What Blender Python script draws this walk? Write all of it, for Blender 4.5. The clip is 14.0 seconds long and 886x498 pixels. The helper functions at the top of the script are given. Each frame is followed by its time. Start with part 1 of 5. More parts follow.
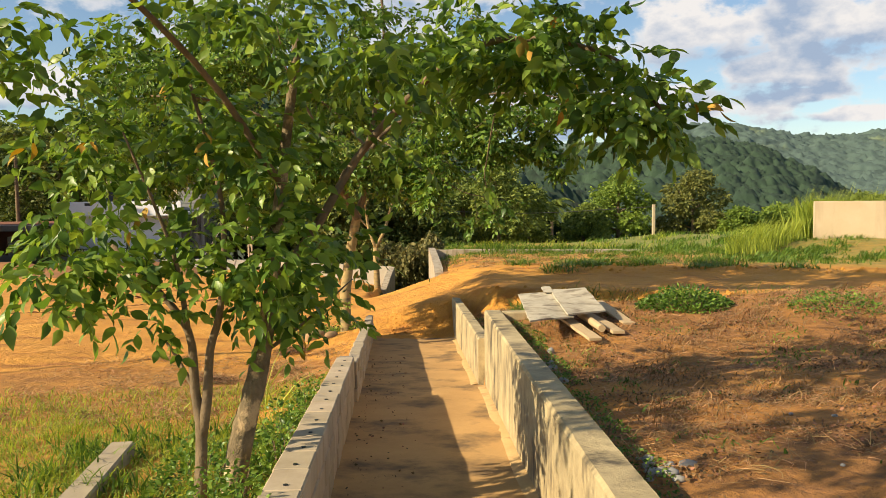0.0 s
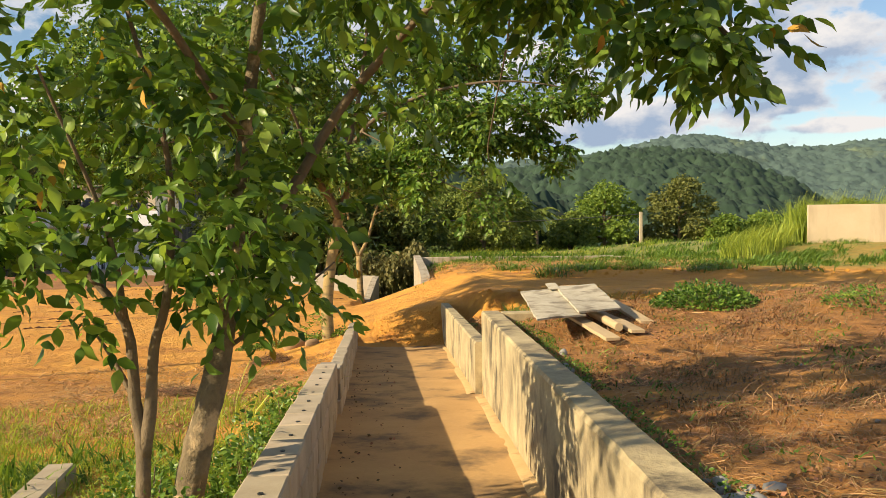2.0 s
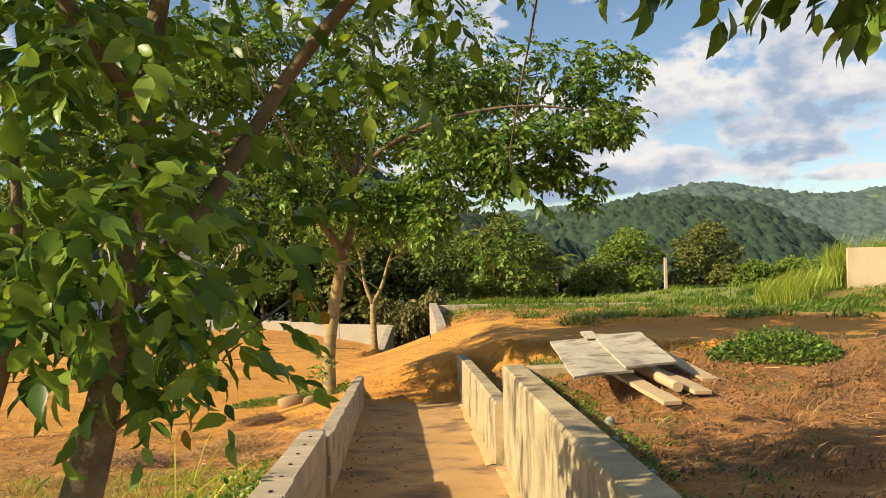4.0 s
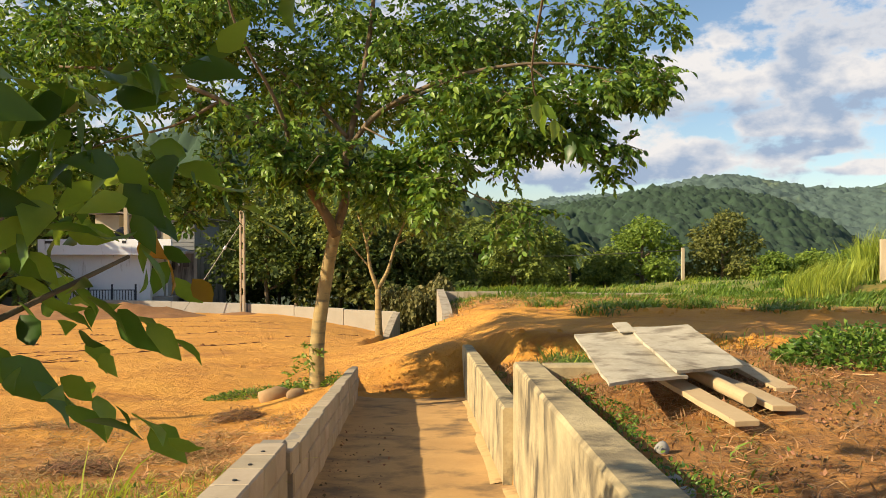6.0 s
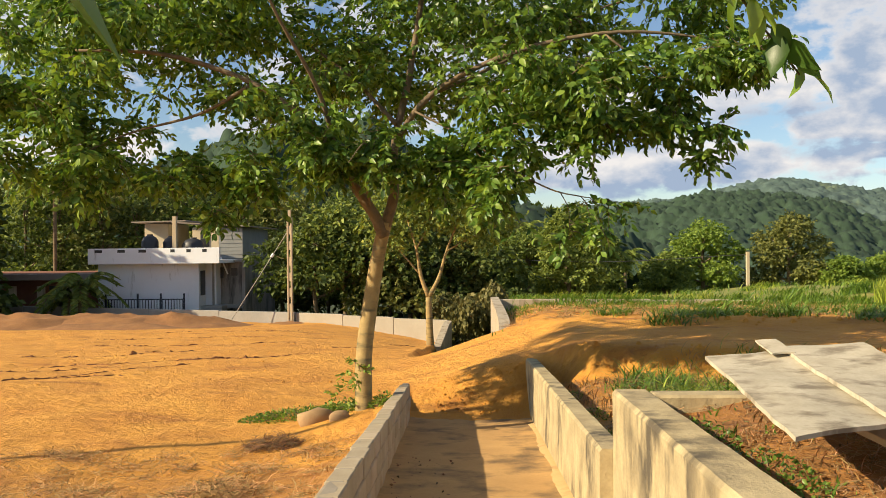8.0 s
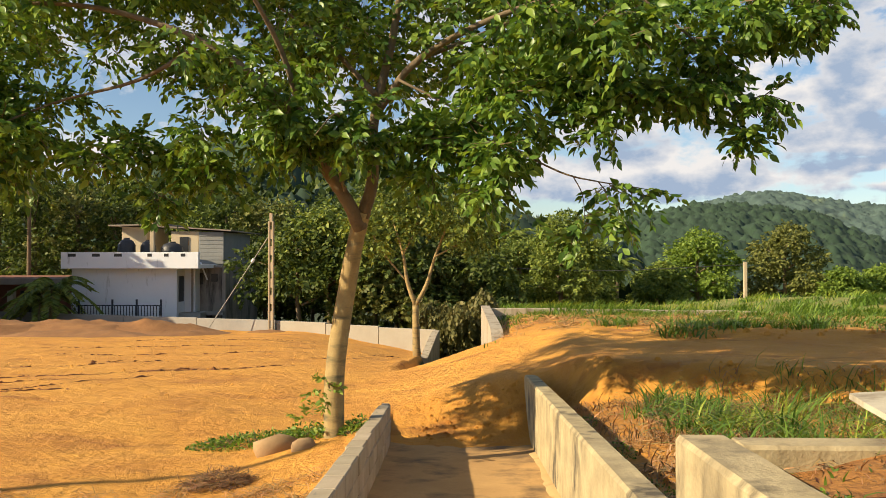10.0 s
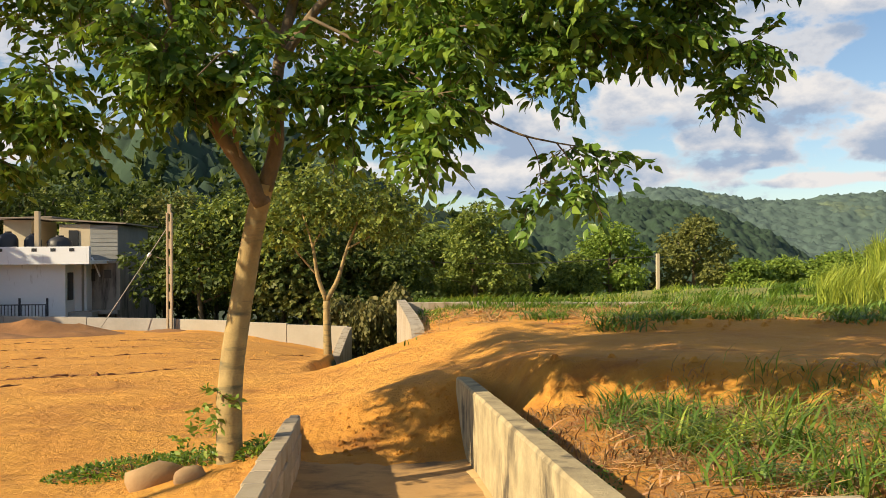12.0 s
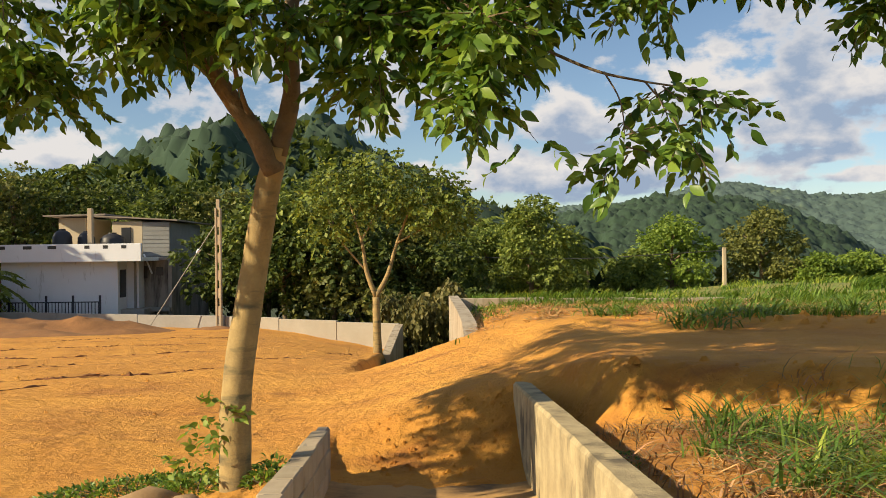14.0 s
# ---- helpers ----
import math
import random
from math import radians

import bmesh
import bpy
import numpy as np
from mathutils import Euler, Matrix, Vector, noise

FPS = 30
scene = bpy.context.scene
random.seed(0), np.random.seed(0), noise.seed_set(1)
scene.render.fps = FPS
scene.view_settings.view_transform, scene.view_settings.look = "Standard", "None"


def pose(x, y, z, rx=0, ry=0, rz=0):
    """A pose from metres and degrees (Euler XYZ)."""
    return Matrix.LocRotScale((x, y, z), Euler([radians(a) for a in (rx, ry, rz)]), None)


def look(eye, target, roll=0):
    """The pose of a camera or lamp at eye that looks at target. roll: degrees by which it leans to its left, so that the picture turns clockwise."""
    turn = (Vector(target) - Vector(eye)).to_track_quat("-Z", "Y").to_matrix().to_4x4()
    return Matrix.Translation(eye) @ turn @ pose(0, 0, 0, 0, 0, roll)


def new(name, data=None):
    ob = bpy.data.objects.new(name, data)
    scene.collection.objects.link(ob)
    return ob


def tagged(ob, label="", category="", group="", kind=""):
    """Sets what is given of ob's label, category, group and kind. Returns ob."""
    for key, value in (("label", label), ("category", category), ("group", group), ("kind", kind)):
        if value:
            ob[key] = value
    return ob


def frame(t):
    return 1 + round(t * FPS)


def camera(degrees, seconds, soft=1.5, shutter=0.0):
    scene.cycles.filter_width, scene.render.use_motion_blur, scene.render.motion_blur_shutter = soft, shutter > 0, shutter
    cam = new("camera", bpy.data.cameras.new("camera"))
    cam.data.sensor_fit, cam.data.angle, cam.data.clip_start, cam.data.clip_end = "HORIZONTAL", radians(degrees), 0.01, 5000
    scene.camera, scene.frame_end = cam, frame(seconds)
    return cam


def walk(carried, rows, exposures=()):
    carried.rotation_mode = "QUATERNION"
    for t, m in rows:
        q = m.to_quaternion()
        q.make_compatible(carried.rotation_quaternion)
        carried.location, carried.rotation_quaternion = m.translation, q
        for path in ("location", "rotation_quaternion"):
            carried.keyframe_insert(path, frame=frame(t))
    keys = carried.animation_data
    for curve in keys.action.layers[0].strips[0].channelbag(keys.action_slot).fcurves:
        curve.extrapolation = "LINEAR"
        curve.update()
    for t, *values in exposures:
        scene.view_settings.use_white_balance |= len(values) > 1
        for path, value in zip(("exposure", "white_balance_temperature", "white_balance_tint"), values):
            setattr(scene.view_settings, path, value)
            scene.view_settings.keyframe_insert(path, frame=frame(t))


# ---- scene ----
cam = camera(57.2, 14.0, 0.5)
PATH = [
    (0, (-0.123, 1.666, 1.545), (-0.075, 3.661, 1.406), -0.6),
    (0.5, (-0.124, 1.832, 1.452), (-0.005, 3.822, 1.288), -0.2),
    (1, (-0.08, 2.113, 1.314), (0.062, 4.105, 1.205), 0.7),
    (1.5, (-0.147, 2.389, 1.261), (-0.027, 4.383, 1.156), 0.3),
    (2, (-0.211, 2.659, 1.266), (-0.12, 4.654, 1.158), -0.9),
    (2.5, (-0.153, 3.061, 1.218), (-0.104, 5.058, 1.13), -0.7),
    (3, (-0.154, 3.401, 1.146), (-0.125, 5.401, 1.113), -0.6),
    (3.5, (-0.132, 3.748, 1.137), (-0.082, 5.748, 1.154), -1.3),
    (6, (0.033, 5.563, 0.979), (0.052, 7.562, 0.963), -0.1),
    (6.5, (-0.02, 5.918, 0.973), (-0.039, 7.918, 0.957), -0.9),
    (7, (0.002, 6.262, 0.922), (-0.043, 8.261, 0.883), -0.7),
    (7.5, (-0.026, 6.584, 0.921), (-0.122, 8.581, 0.887), -0.0),
    (8, (-0.123, 6.958, 0.893), (-0.224, 8.956, 0.897), -0.6),
    (10.5, (-0.238, 8.907, 0.735), (-0.285, 10.906, 0.762), 0.5),
    (11, (-0.361, 9.276, 0.702), (-0.311, 11.276, 0.695), -0.4),
    (11.5, (-0.373, 9.588, 0.671), (-0.246, 11.584, 0.663), -1.0),
    (12, (-0.343, 9.961, 0.65), (-0.194, 11.956, 0.665), -0.4),
    (12.5, (-0.366, 10.322, 0.602), (-0.081, 12.302, 0.607), -0.8),
    (13, (-0.311, 10.698, 0.576), (0.136, 12.647, 0.609), -1.6),
    (13.5, (-0.211, 10.969, 0.566), (0.166, 12.933, 0.602), -1.1),
    (14, (-0.243, 11.286, 0.519), (-0.228, 13.285, 0.53), -0.7),
]
walk(cam, [(t, look(eye, target, roll)) for t, eye, target, roll in PATH], exposures=[(0.0, 0.74), (10.5, 0.73), (13.5, 0.58), (14.0, 0.56)])

# ---- world, sun ----
SUN_ELEV, SUN_AZ = 28.2, 247.0   # azimuth clockwise from +y
world = bpy.data.worlds.new("world")
scene.world = world
world.use_nodes = True


def nd(tree, kind, **sets):
    """A shader node, with sockets set by name or index."""
    n = tree.nodes.new(kind)
    for k, v in sets.items():
        if k.startswith("i_"):
            n.inputs[k[2:].replace("_", " ")].default_value = v
        elif k == "op":
            n.operation = v
        elif k == "mode":
            n.blend_type = v
        elif k == "dtype":
            n.data_type = v
    return n


def build_world():
    t = world.node_tree
    t.nodes.clear()
    link = t.links.new
    out = nd(t, "ShaderNodeOutputWorld")
    sky = nd(t, "ShaderNodeTexSky")
    sky.sky_type = "NISHITA"
    sky.sun_disc = False
    sky.sun_elevation, sky.sun_rotation = radians(SUN_ELEV), radians(SUN_AZ)
    sky.air_density, sky.dust_density, sky.ozone_density = 1.0, 0.3, 2.0
    bg = nd(t, "ShaderNodeBackground", i_Strength=0.078)
    link(sky.outputs[0], bg.inputs[0])
    # cumulus banks over the hills, each a flat-based heap (azimuth, elevation, half width, height in degrees), torn by noise
    co = nd(t, "ShaderNodeTexCoord")
    sep = nd(t, "ShaderNodeSeparateXYZ")
    link(co.outputs["Generated"], sep.inputs[0])

    def calc(op, a, b=None, c=None, clamp=False):
        n = nd(t, "ShaderNodeMath", op=op)
        n.use_clamp = clamp
        for k, v in enumerate((a, b, c)):
            if v is None:
                continue
            if isinstance(v, (int, float)):
                n.inputs[k].default_value = v
            else:
                link(v, n.inputs[k])
        return n.outputs[0]

    az = calc("MULTIPLY", calc("ARCTAN2", sep.outputs["X"], sep.outputs["Y"]), 57.2958)
    el = calc("MULTIPLY", calc("ARCSINE", sep.outputs["Z"]), 57.2958)
    n1 = nd(t, "ShaderNodeTexNoise", i_Scale=15.0, i_Detail=9.0, i_Roughness=0.55)
    mp = nd(t, "ShaderNodeMapping")
    mp.inputs["Location"].default_value = (3.1, 0.65, 0.0)
    mp.inputs["Scale"].default_value = (1.0, 1.0, 1.7)
    link(co.outputs["Generated"], mp.inputs[0])
    link(mp.outputs[0], n1.inputs["Vector"])
    # thin broken cloud over the rest of the sky
    n2 = nd(t, "ShaderNodeTexNoise", i_Scale=4.2, i_Detail=7.0, i_Roughness=0.5)
    link(mp.outputs[0], n2.inputs["Vector"])
    side = calc("MULTIPLY", calc("SUBTRACT", n2.outputs["Fac"], 0.53), 3.0)
    puff = calc("MULTIPLY", calc("SUBTRACT", n1.outputs["Fac"], 0.5), 2.8)
    heaps = ((19.8, 10.0, 5.0, 3.4), (27.0, 10.2, 4.5, 2.6), (25.6, 7.0, 1.9, 1.1), (25.2, 5.8, 2.8, 0.8), (35.5, 7.4, 5.5, 3.6), (39.5, 11.0, 4.5, 3.2), (34.5, 15.6, 7.0, 2.2),
             (23.0, 7.6, 7.5, 1.5), (9.5, 9.0, 5.0, 3.0), (8.0, 5.2, 9.0, 1.6), (-27.0, 6.5, 6.0, 1.6), (30.0, 4.6, 9.0, 0.7), (13.0, 5.4, 15.0, 2.8))

    def cover(lift):
        total = None
        for a, e, w, h in heaps:
            x2 = calc("POWER", calc("ABSOLUTE", calc("MULTIPLY_ADD", az, 1 / w, -a / w)), 2.0)
            dv = calc("SUBTRACT", el, e - lift)
            up = calc("MULTIPLY", calc("MAXIMUM", dv, 0.0), 1 / h)
            dn = calc("MULTIPLY", calc("MINIMUM", dv, 0.0), 1.5 / h)
            d = calc("SUBTRACT", 1.0, calc("SQRT", calc("ADD", x2, calc("ADD", calc("POWER", up, 2.0), calc("MULTIPLY", dn, dn)))))
            total = d if total is None else calc("MAXIMUM", total, d)
        return calc("ADD", calc("MAXIMUM", total, side), puff)

    body, above = cover(0.0), cover(1.5)
    r1 = nd(t, "ShaderNodeMapRange", i_From_Min=-0.05, i_From_Max=0.38)
    r1.interpolation_type = "SMOOTHSTEP"
    link(body, r1.inputs["Value"])
    r2 = nd(t, "ShaderNodeValToRGB")
    r2.color_ramp.elements[0].position, r2.color_ramp.elements[1].position = 0.08, 0.75
    r2.color_ramp.elements[0].color = (0.95, 0.91, 0.88, 1)
    r2.color_ramp.elements[1].color = (0.40, 0.50, 0.66, 1)
    link(above, r2.inputs[0])
    cl = nd(t, "ShaderNodeBackground", i_Strength=0.57)
    link(r2.outputs[0], cl.inputs[0])
    mix = nd(t, "ShaderNodeMixShader")
    link(r1.outputs[0], mix.inputs[0])
    link(bg.outputs[0], mix.inputs[1])
    link(cl.outputs[0], mix.inputs[2])
    link(mix.outputs[0], out.inputs[0])


build_world()
sun = new("sun", bpy.data.lights.new("sun", "SUN"))
sun.data.energy, sun.data.angle, sun.data.color = 5.0, radians(0.6), (1.0, 0.83, 0.555)
_az, _el = radians(SUN_AZ), radians(SUN_ELEV)
SUN_DIR = Vector((math.sin(_az) * math.cos(_el), math.cos(_az) * math.cos(_el), math.sin(_el)))
sun.matrix_world = look(SUN_DIR * 60, (0, 0, 0))

# ---- materials ----


def material(name, base, dark=None, scale=6.0, fine=60.0, rough=0.85, bump=0.3, bumpd=0.01, metal=0.0, translucent=0.0, island=0.0, rnd=0.0, spots=None):
    """Surface with two scales of noise between dark and base, a fine relief, and optional variation by piece."""
    m = bpy.data.materials.new(name)
    m.use_nodes = True
    t = m.node_tree
    link = t.links.new
    p = t.nodes["Principled BSDF"]
    out = t.nodes["Material Output"]
    dark = dark or tuple(c * 0.6 for c in base)
    co = nd(t, "ShaderNodeTexCoord")
    geo = nd(t, "ShaderNodeNewGeometry")
    n1 = nd(t, "ShaderNodeTexNoise", i_Scale=scale, i_Detail=6.0, i_Roughness=0.6)
    n2 = nd(t, "ShaderNodeTexNoise", i_Scale=fine, i_Detail=4.0, i_Roughness=0.65)
    link(geo.outputs["Position"], n1.inputs["Vector"])
    link(geo.outputs["Position"], n2.inputs["Vector"])
    add = nd(t, "ShaderNodeMath", op="MULTIPLY_ADD")
    link(n2.outputs["Fac"], add.inputs[0])
    add.inputs[1].default_value = 0.45
    sc = nd(t, "ShaderNodeMath", op="MULTIPLY_ADD")
    link(n1.outputs["Fac"], sc.inputs[0])
    sc.inputs[1].default_value, sc.inputs[2].default_value = 1.5, -0.5
    link(sc.outputs[0], add.inputs[2])
    mix = nd(t, "ShaderNodeMix", dtype="RGBA")
    link(add.outputs[0], mix.inputs["Factor"])
    mix.inputs["A"].default_value, mix.inputs["B"].default_value = (*dark, 1), (*base, 1)
    mix.inputs["A"].default_value = (*dark, 1)
    for s_ in mix.inputs:
        if s_.type == "RGBA":
            s_.default_value = (*(dark if s_.name == "A" else base), 1)
    col = [o for o in mix.outputs if o.type == "RGBA"][0]
    if island or rnd:
        hsv = nd(t, "ShaderNodeHueSaturation")
        src = geo.outputs["Random Per Island"] if island else nd(t, "ShaderNodeObjectInfo").outputs["Random"]
        amt = island or rnd
        v = nd(t, "ShaderNodeMapRange")
        link(src, v.inputs["Value"])
        v.inputs["To Min"].default_value, v.inputs["To Max"].default_value = 1 - amt, 1 + amt
        h = nd(t, "ShaderNodeMapRange")
        link(src, h.inputs["Value"])
        h.inputs["To Min"].default_value, h.inputs["To Max"].default_value = 0.5 + 0.04 * amt, 0.5 - 0.05 * amt
        link(v.outputs[0], hsv.inputs["Value"])
        link(h.outputs[0], hsv.inputs["Hue"])
        link(col, hsv.inputs["Color"])
        col = hsv.outputs[0]
    if spots:
        n3 = nd(t, "ShaderNodeTexNoise", i_Scale=spots[1], i_Detail=5.0, i_Roughness=0.6)
        if len(spots) > 4:
            mpp = nd(t, "ShaderNodeMapping")
            mpp.inputs["Scale"].default_value = spots[4]
            link(geo.outputs["Position"], mpp.inputs[0])
            link(mpp.outputs[0], n3.inputs["Vector"])
        else:
            link(geo.outputs["Position"], n3.inputs["Vector"])
        r3 = nd(t, "ShaderNodeMapRange")
        link(n3.outputs["Fac"], r3.inputs["Value"])
        r3.inputs["From Min"].default_value, r3.inputs["From Max"].default_value = spots[2], spots[3]
        mx = nd(t, "ShaderNodeMix", dtype="RGBA")
        fac = r3.outputs[0]
        if len(spots) > 5:
            n4 = nd(t, "ShaderNodeTexNoise", i_Scale=spots[5], i_Detail=4.0)
            link(geo.outputs["Position"], n4.inputs["Vector"])
            r4 = nd(t, "ShaderNodeMapRange")
            link(n4.outputs["Fac"], r4.inputs["Value"])
            r4.inputs["From Min"].default_value, r4.inputs["From Max"].default_value = 0.42, 0.58
            mu = nd(t, "ShaderNodeMath", op="MULTIPLY")
            link(fac, mu.inputs[0])
            link(r4.outputs[0], mu.inputs[1])
            fac = mu.outputs[0]
        link(fac, mx.inputs["Factor"])
        a, b = [s_ for s_ in mx.inputs if s_.type == "RGBA"]
        link(col, a)
        b.default_value = (*spots[0], 1)
        col = [o for o in mx.outputs if o.type == "RGBA"][0]
    link(col, p.inputs["Base Color"])
    p.inputs["Roughness"].default_value, p.inputs["Metallic"].default_value = rough, metal
    if translucent:
        p.inputs["Specular IOR Level"].default_value = 0.28
    if bump:
        b = nd(t, "ShaderNodeBump", i_Strength=bump, i_Distance=bumpd)
        link(add.outputs[0], b.inputs["Height"])
        link(b.outputs[0], p.inputs["Normal"])
    if translucent:
        tr = nd(t, "ShaderNodeBsdfTranslucent")
        hs = nd(t, "ShaderNodeHueSaturation", i_Hue=0.485, i_Saturation=1.1, i_Value=1.5)
        link(col, hs.inputs["Color"])
        link(hs.outputs[0], tr.inputs[0])
        ms = nd(t, "ShaderNodeMixShader")
        ms.inputs[0].default_value = translucent
        link(p.outputs[0], ms.inputs[1])
        link(tr.outputs[0], ms.inputs[2])
        link(ms.outputs[0], out.inputs[0])
    return m


def ground_material():
    """Orange laterite that the point attributes turn to dry litter, green turf and, as near-black colour, the shade on
    the forest soil.
    """
    m = material("soil", (0.72, 0.36, 0.056), (0.48, 0.195, 0.027), scale=0.9, fine=26.0, rough=0.95, bump=0.4, bumpd=0.03, spots=((0.30, 0.105, 0.02), 0.55, 0.56, 0.74, (1.0, 2.2, 1.0)))
    t = m.node_tree
    link = t.links.new
    p = t.nodes["Principled BSDF"]
    col = p.inputs["Base Color"].links[0].from_socket
    geo = nd(t, "ShaderNodeNewGeometry")
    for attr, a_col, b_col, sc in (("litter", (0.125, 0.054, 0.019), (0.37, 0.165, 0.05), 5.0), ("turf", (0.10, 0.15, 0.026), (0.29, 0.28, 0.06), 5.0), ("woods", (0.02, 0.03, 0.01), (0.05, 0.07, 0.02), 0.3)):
        at = nd(t, "ShaderNodeAttribute")
        at.attribute_name = attr
        n = nd(t, "ShaderNodeTexNoise", i_Scale=sc, i_Detail=7.0, i_Roughness=0.7)
        link(geo.outputs["Position"], n.inputs["Vector"])
        rp = nd(t, "ShaderNodeMapRange")
        rp.inputs["From Min"].default_value, rp.inputs["From Max"].default_value = 0.35, 0.65
        link(n.outputs["Fac"], rp.inputs["Value"])
        c = nd(t, "ShaderNodeMix", dtype="RGBA")
        a, b = [s_ for s_ in c.inputs if s_.type == "RGBA"]
        a.default_value, b.default_value = (*a_col, 1), (*b_col, 1)
        link(rp.outputs[0], c.inputs["Factor"])
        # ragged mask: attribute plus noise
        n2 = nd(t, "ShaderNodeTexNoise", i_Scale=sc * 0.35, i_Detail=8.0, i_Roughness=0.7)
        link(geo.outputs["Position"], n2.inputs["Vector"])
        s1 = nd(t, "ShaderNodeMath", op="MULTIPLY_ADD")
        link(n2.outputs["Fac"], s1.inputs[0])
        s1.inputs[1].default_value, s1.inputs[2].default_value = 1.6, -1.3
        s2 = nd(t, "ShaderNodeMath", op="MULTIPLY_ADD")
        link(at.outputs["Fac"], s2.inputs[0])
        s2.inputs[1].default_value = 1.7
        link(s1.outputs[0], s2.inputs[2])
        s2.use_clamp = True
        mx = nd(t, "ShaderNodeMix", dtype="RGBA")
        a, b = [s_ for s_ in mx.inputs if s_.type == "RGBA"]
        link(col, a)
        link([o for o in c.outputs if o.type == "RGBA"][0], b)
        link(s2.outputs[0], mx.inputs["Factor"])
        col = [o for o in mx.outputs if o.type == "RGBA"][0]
    link(col, p.inputs["Base Color"])
    b1 = p.inputs["Normal"].links[0].from_node
    n5 = nd(t, "ShaderNodeTexNoise", i_Scale=2.6, i_Detail=9.0, i_Roughness=0.66)
    link(geo.outputs["Position"], n5.inputs["Vector"])
    b2 = nd(t, "ShaderNodeBump", i_Strength=0.75, i_Distance=0.2)
    link(n5.outputs["Fac"], b2.inputs["Height"])
    link(b2.outputs[0], b1.inputs["Normal"])
    return m


M = {}
M["soil"] = ground_material()
M["silt"] = material("silt", (0.58, 0.35, 0.13), (0.38, 0.215, 0.075), 1.6, 30, 0.9, 0.35, 0.015, spots=((0.16, 0.10, 0.048), 1.7, 0.50, 0.68))
M["concrete"] = material("concrete", (0.60, 0.48, 0.27), (0.24, 0.185, 0.10), 4.0, 45, 0.92, 0.9, 0.012, spots=((0.10, 0.08, 0.052), 1.0, 0.46, 0.61, (3.8, 4.4, 2.3), 1.3))
M["fillet"] = material("fillet", (0.58, 0.40, 0.18), (0.42, 0.26, 0.105), 3.0, 30, 0.92, 0.5, 0.01, spots=((0.30, 0.17, 0.07), 3.0, 0.54, 0.7))
M["block"] = material("block", (0.5, 0.41, 0.285), (0.33, 0.255, 0.165), 4.0, 60, 0.95, 0.6, 0.006, rnd=0.12)
M["mortar"] = material("mortar", (0.36, 0.31, 0.24), (0.24, 0.2, 0.15), 4.0, 60, 0.95, 0.5, 0.006)
M["pale_wall"] = material("pale_wall", (0.41, 0.37, 0.30), (0.29, 0.25, 0.19), 0.8, 20, 0.9, 0.2, 0.01)
M["cream_wall"] = material("cream_wall", (0.62, 0.50, 0.34), (0.50, 0.38, 0.23), 0.8, 20, 0.9, 0.2, 0.01, spots=((0.40, 0.30, 0.19), 0.8, 0.52, 0.75, (2.0, 2.0, 0.3)))
M["pale_stain"] = material("pale_stain", (0.48, 0.41, 0.31), (0.33, 0.27, 0.19), 1.2, 24, 0.9, 0.4, 0.01, spots=((0.22, 0.17, 0.11), 1.0, 0.50, 0.66, (5.0, 5.0, 0.5)))
# red-brown dug earth, coloured darker for the part shade over the heaps
M["spoil"] = material("spoil", (0.36, 0.17, 0.055), (0.18, 0.08, 0.03), 1.3, 14, 0.95, 0.8, 0.05)
M["leaf_olive"] = material("leaf_olive", (0.19, 0.175, 0.05), (0.07, 0.075, 0.02), 0.5, 4, 0.6, 0.0, translucent=0.2, island=0.45)
# dark brown that stands for the shadows along the rut ridges
M["rut_shade"] = material("rut_shade", (0.22, 0.085, 0.026), (0.12, 0.05, 0.018), 3.0, 30, 0.95, 0.5, 0.02)
M["bark"] = material("bark", (0.25, 0.18, 0.1), (0.09, 0.065, 0.04), 7.0, 50, 0.95, 0.8, 0.02)
M["bark_mottled"] = material("bark_mottled", (0.27, 0.2, 0.11), (0.07, 0.055, 0.03), 9.0, 60, 0.95, 1.0, 0.02, spots=((0.46, 0.33, 0.18), 7.0, 0.53, 0.62))
M["bark_pale"] = material("bark_pale", (0.47, 0.335, 0.135), (0.20, 0.14, 0.06), 5.0, 45, 0.95, 0.6, 0.012, spots=((0.14, 0.115, 0.06), 2.2, 0.50, 0.66, (1.2, 1.2, 6.0)))
M["cut_wood"] = material("cut_wood", (0.62, 0.45, 0.26), (0.5, 0.33, 0.17), 12, 60, 0.8)
M["leaf_near"] = material("leaf_near", (0.17, 0.28, 0.045), (0.088, 0.17, 0.028), 3.0, 30, 0.36, 0.1, 0.003, translucent=0.38, island=0.6)
M["leaf"] = material("leaf", (0.155, 0.262, 0.042), (0.078, 0.155, 0.027), 1.5, 20, 0.36, 0.1, 0.003, translucent=0.32, island=0.6)
M["leaf_wood"] = material("leaf_wood", (0.22, 0.28, 0.053), (0.11, 0.155, 0.032), 0.5, 4, 0.55, 0.0, translucent=0.25, island=0.5)
M["leaf_far"] = material("leaf_far", (0.098, 0.138, 0.026), (0.048, 0.074, 0.015), 0.35, 3, 0.6, 0.0, translucent=0.25, island=0.5)
M["leaf_bright"] = material("leaf_bright", (0.22, 0.31, 0.05), (0.12, 0.19, 0.03), 0.5, 4, 0.55, 0.0, translucent=0.3, island=0.4)
M["leaf_brown"] = material("leaf_brown", (0.19, 0.205, 0.05), (0.105, 0.12, 0.03), 0.5, 4, 0.6, 0.0, translucent=0.25, island=0.4)
M["dead_leaf"] = material("dead_leaf", (0.48, 0.36, 0.05), (0.3, 0.16, 0.03), 3, 20, 0.7, 0.0, translucent=0.2, island=0.4)
M["grass"] = material("grass", (0.155, 0.265, 0.04), (0.08, 0.15, 0.026), 0.8, 8, 0.5, 0.0, translucent=0.3, island=0.45)
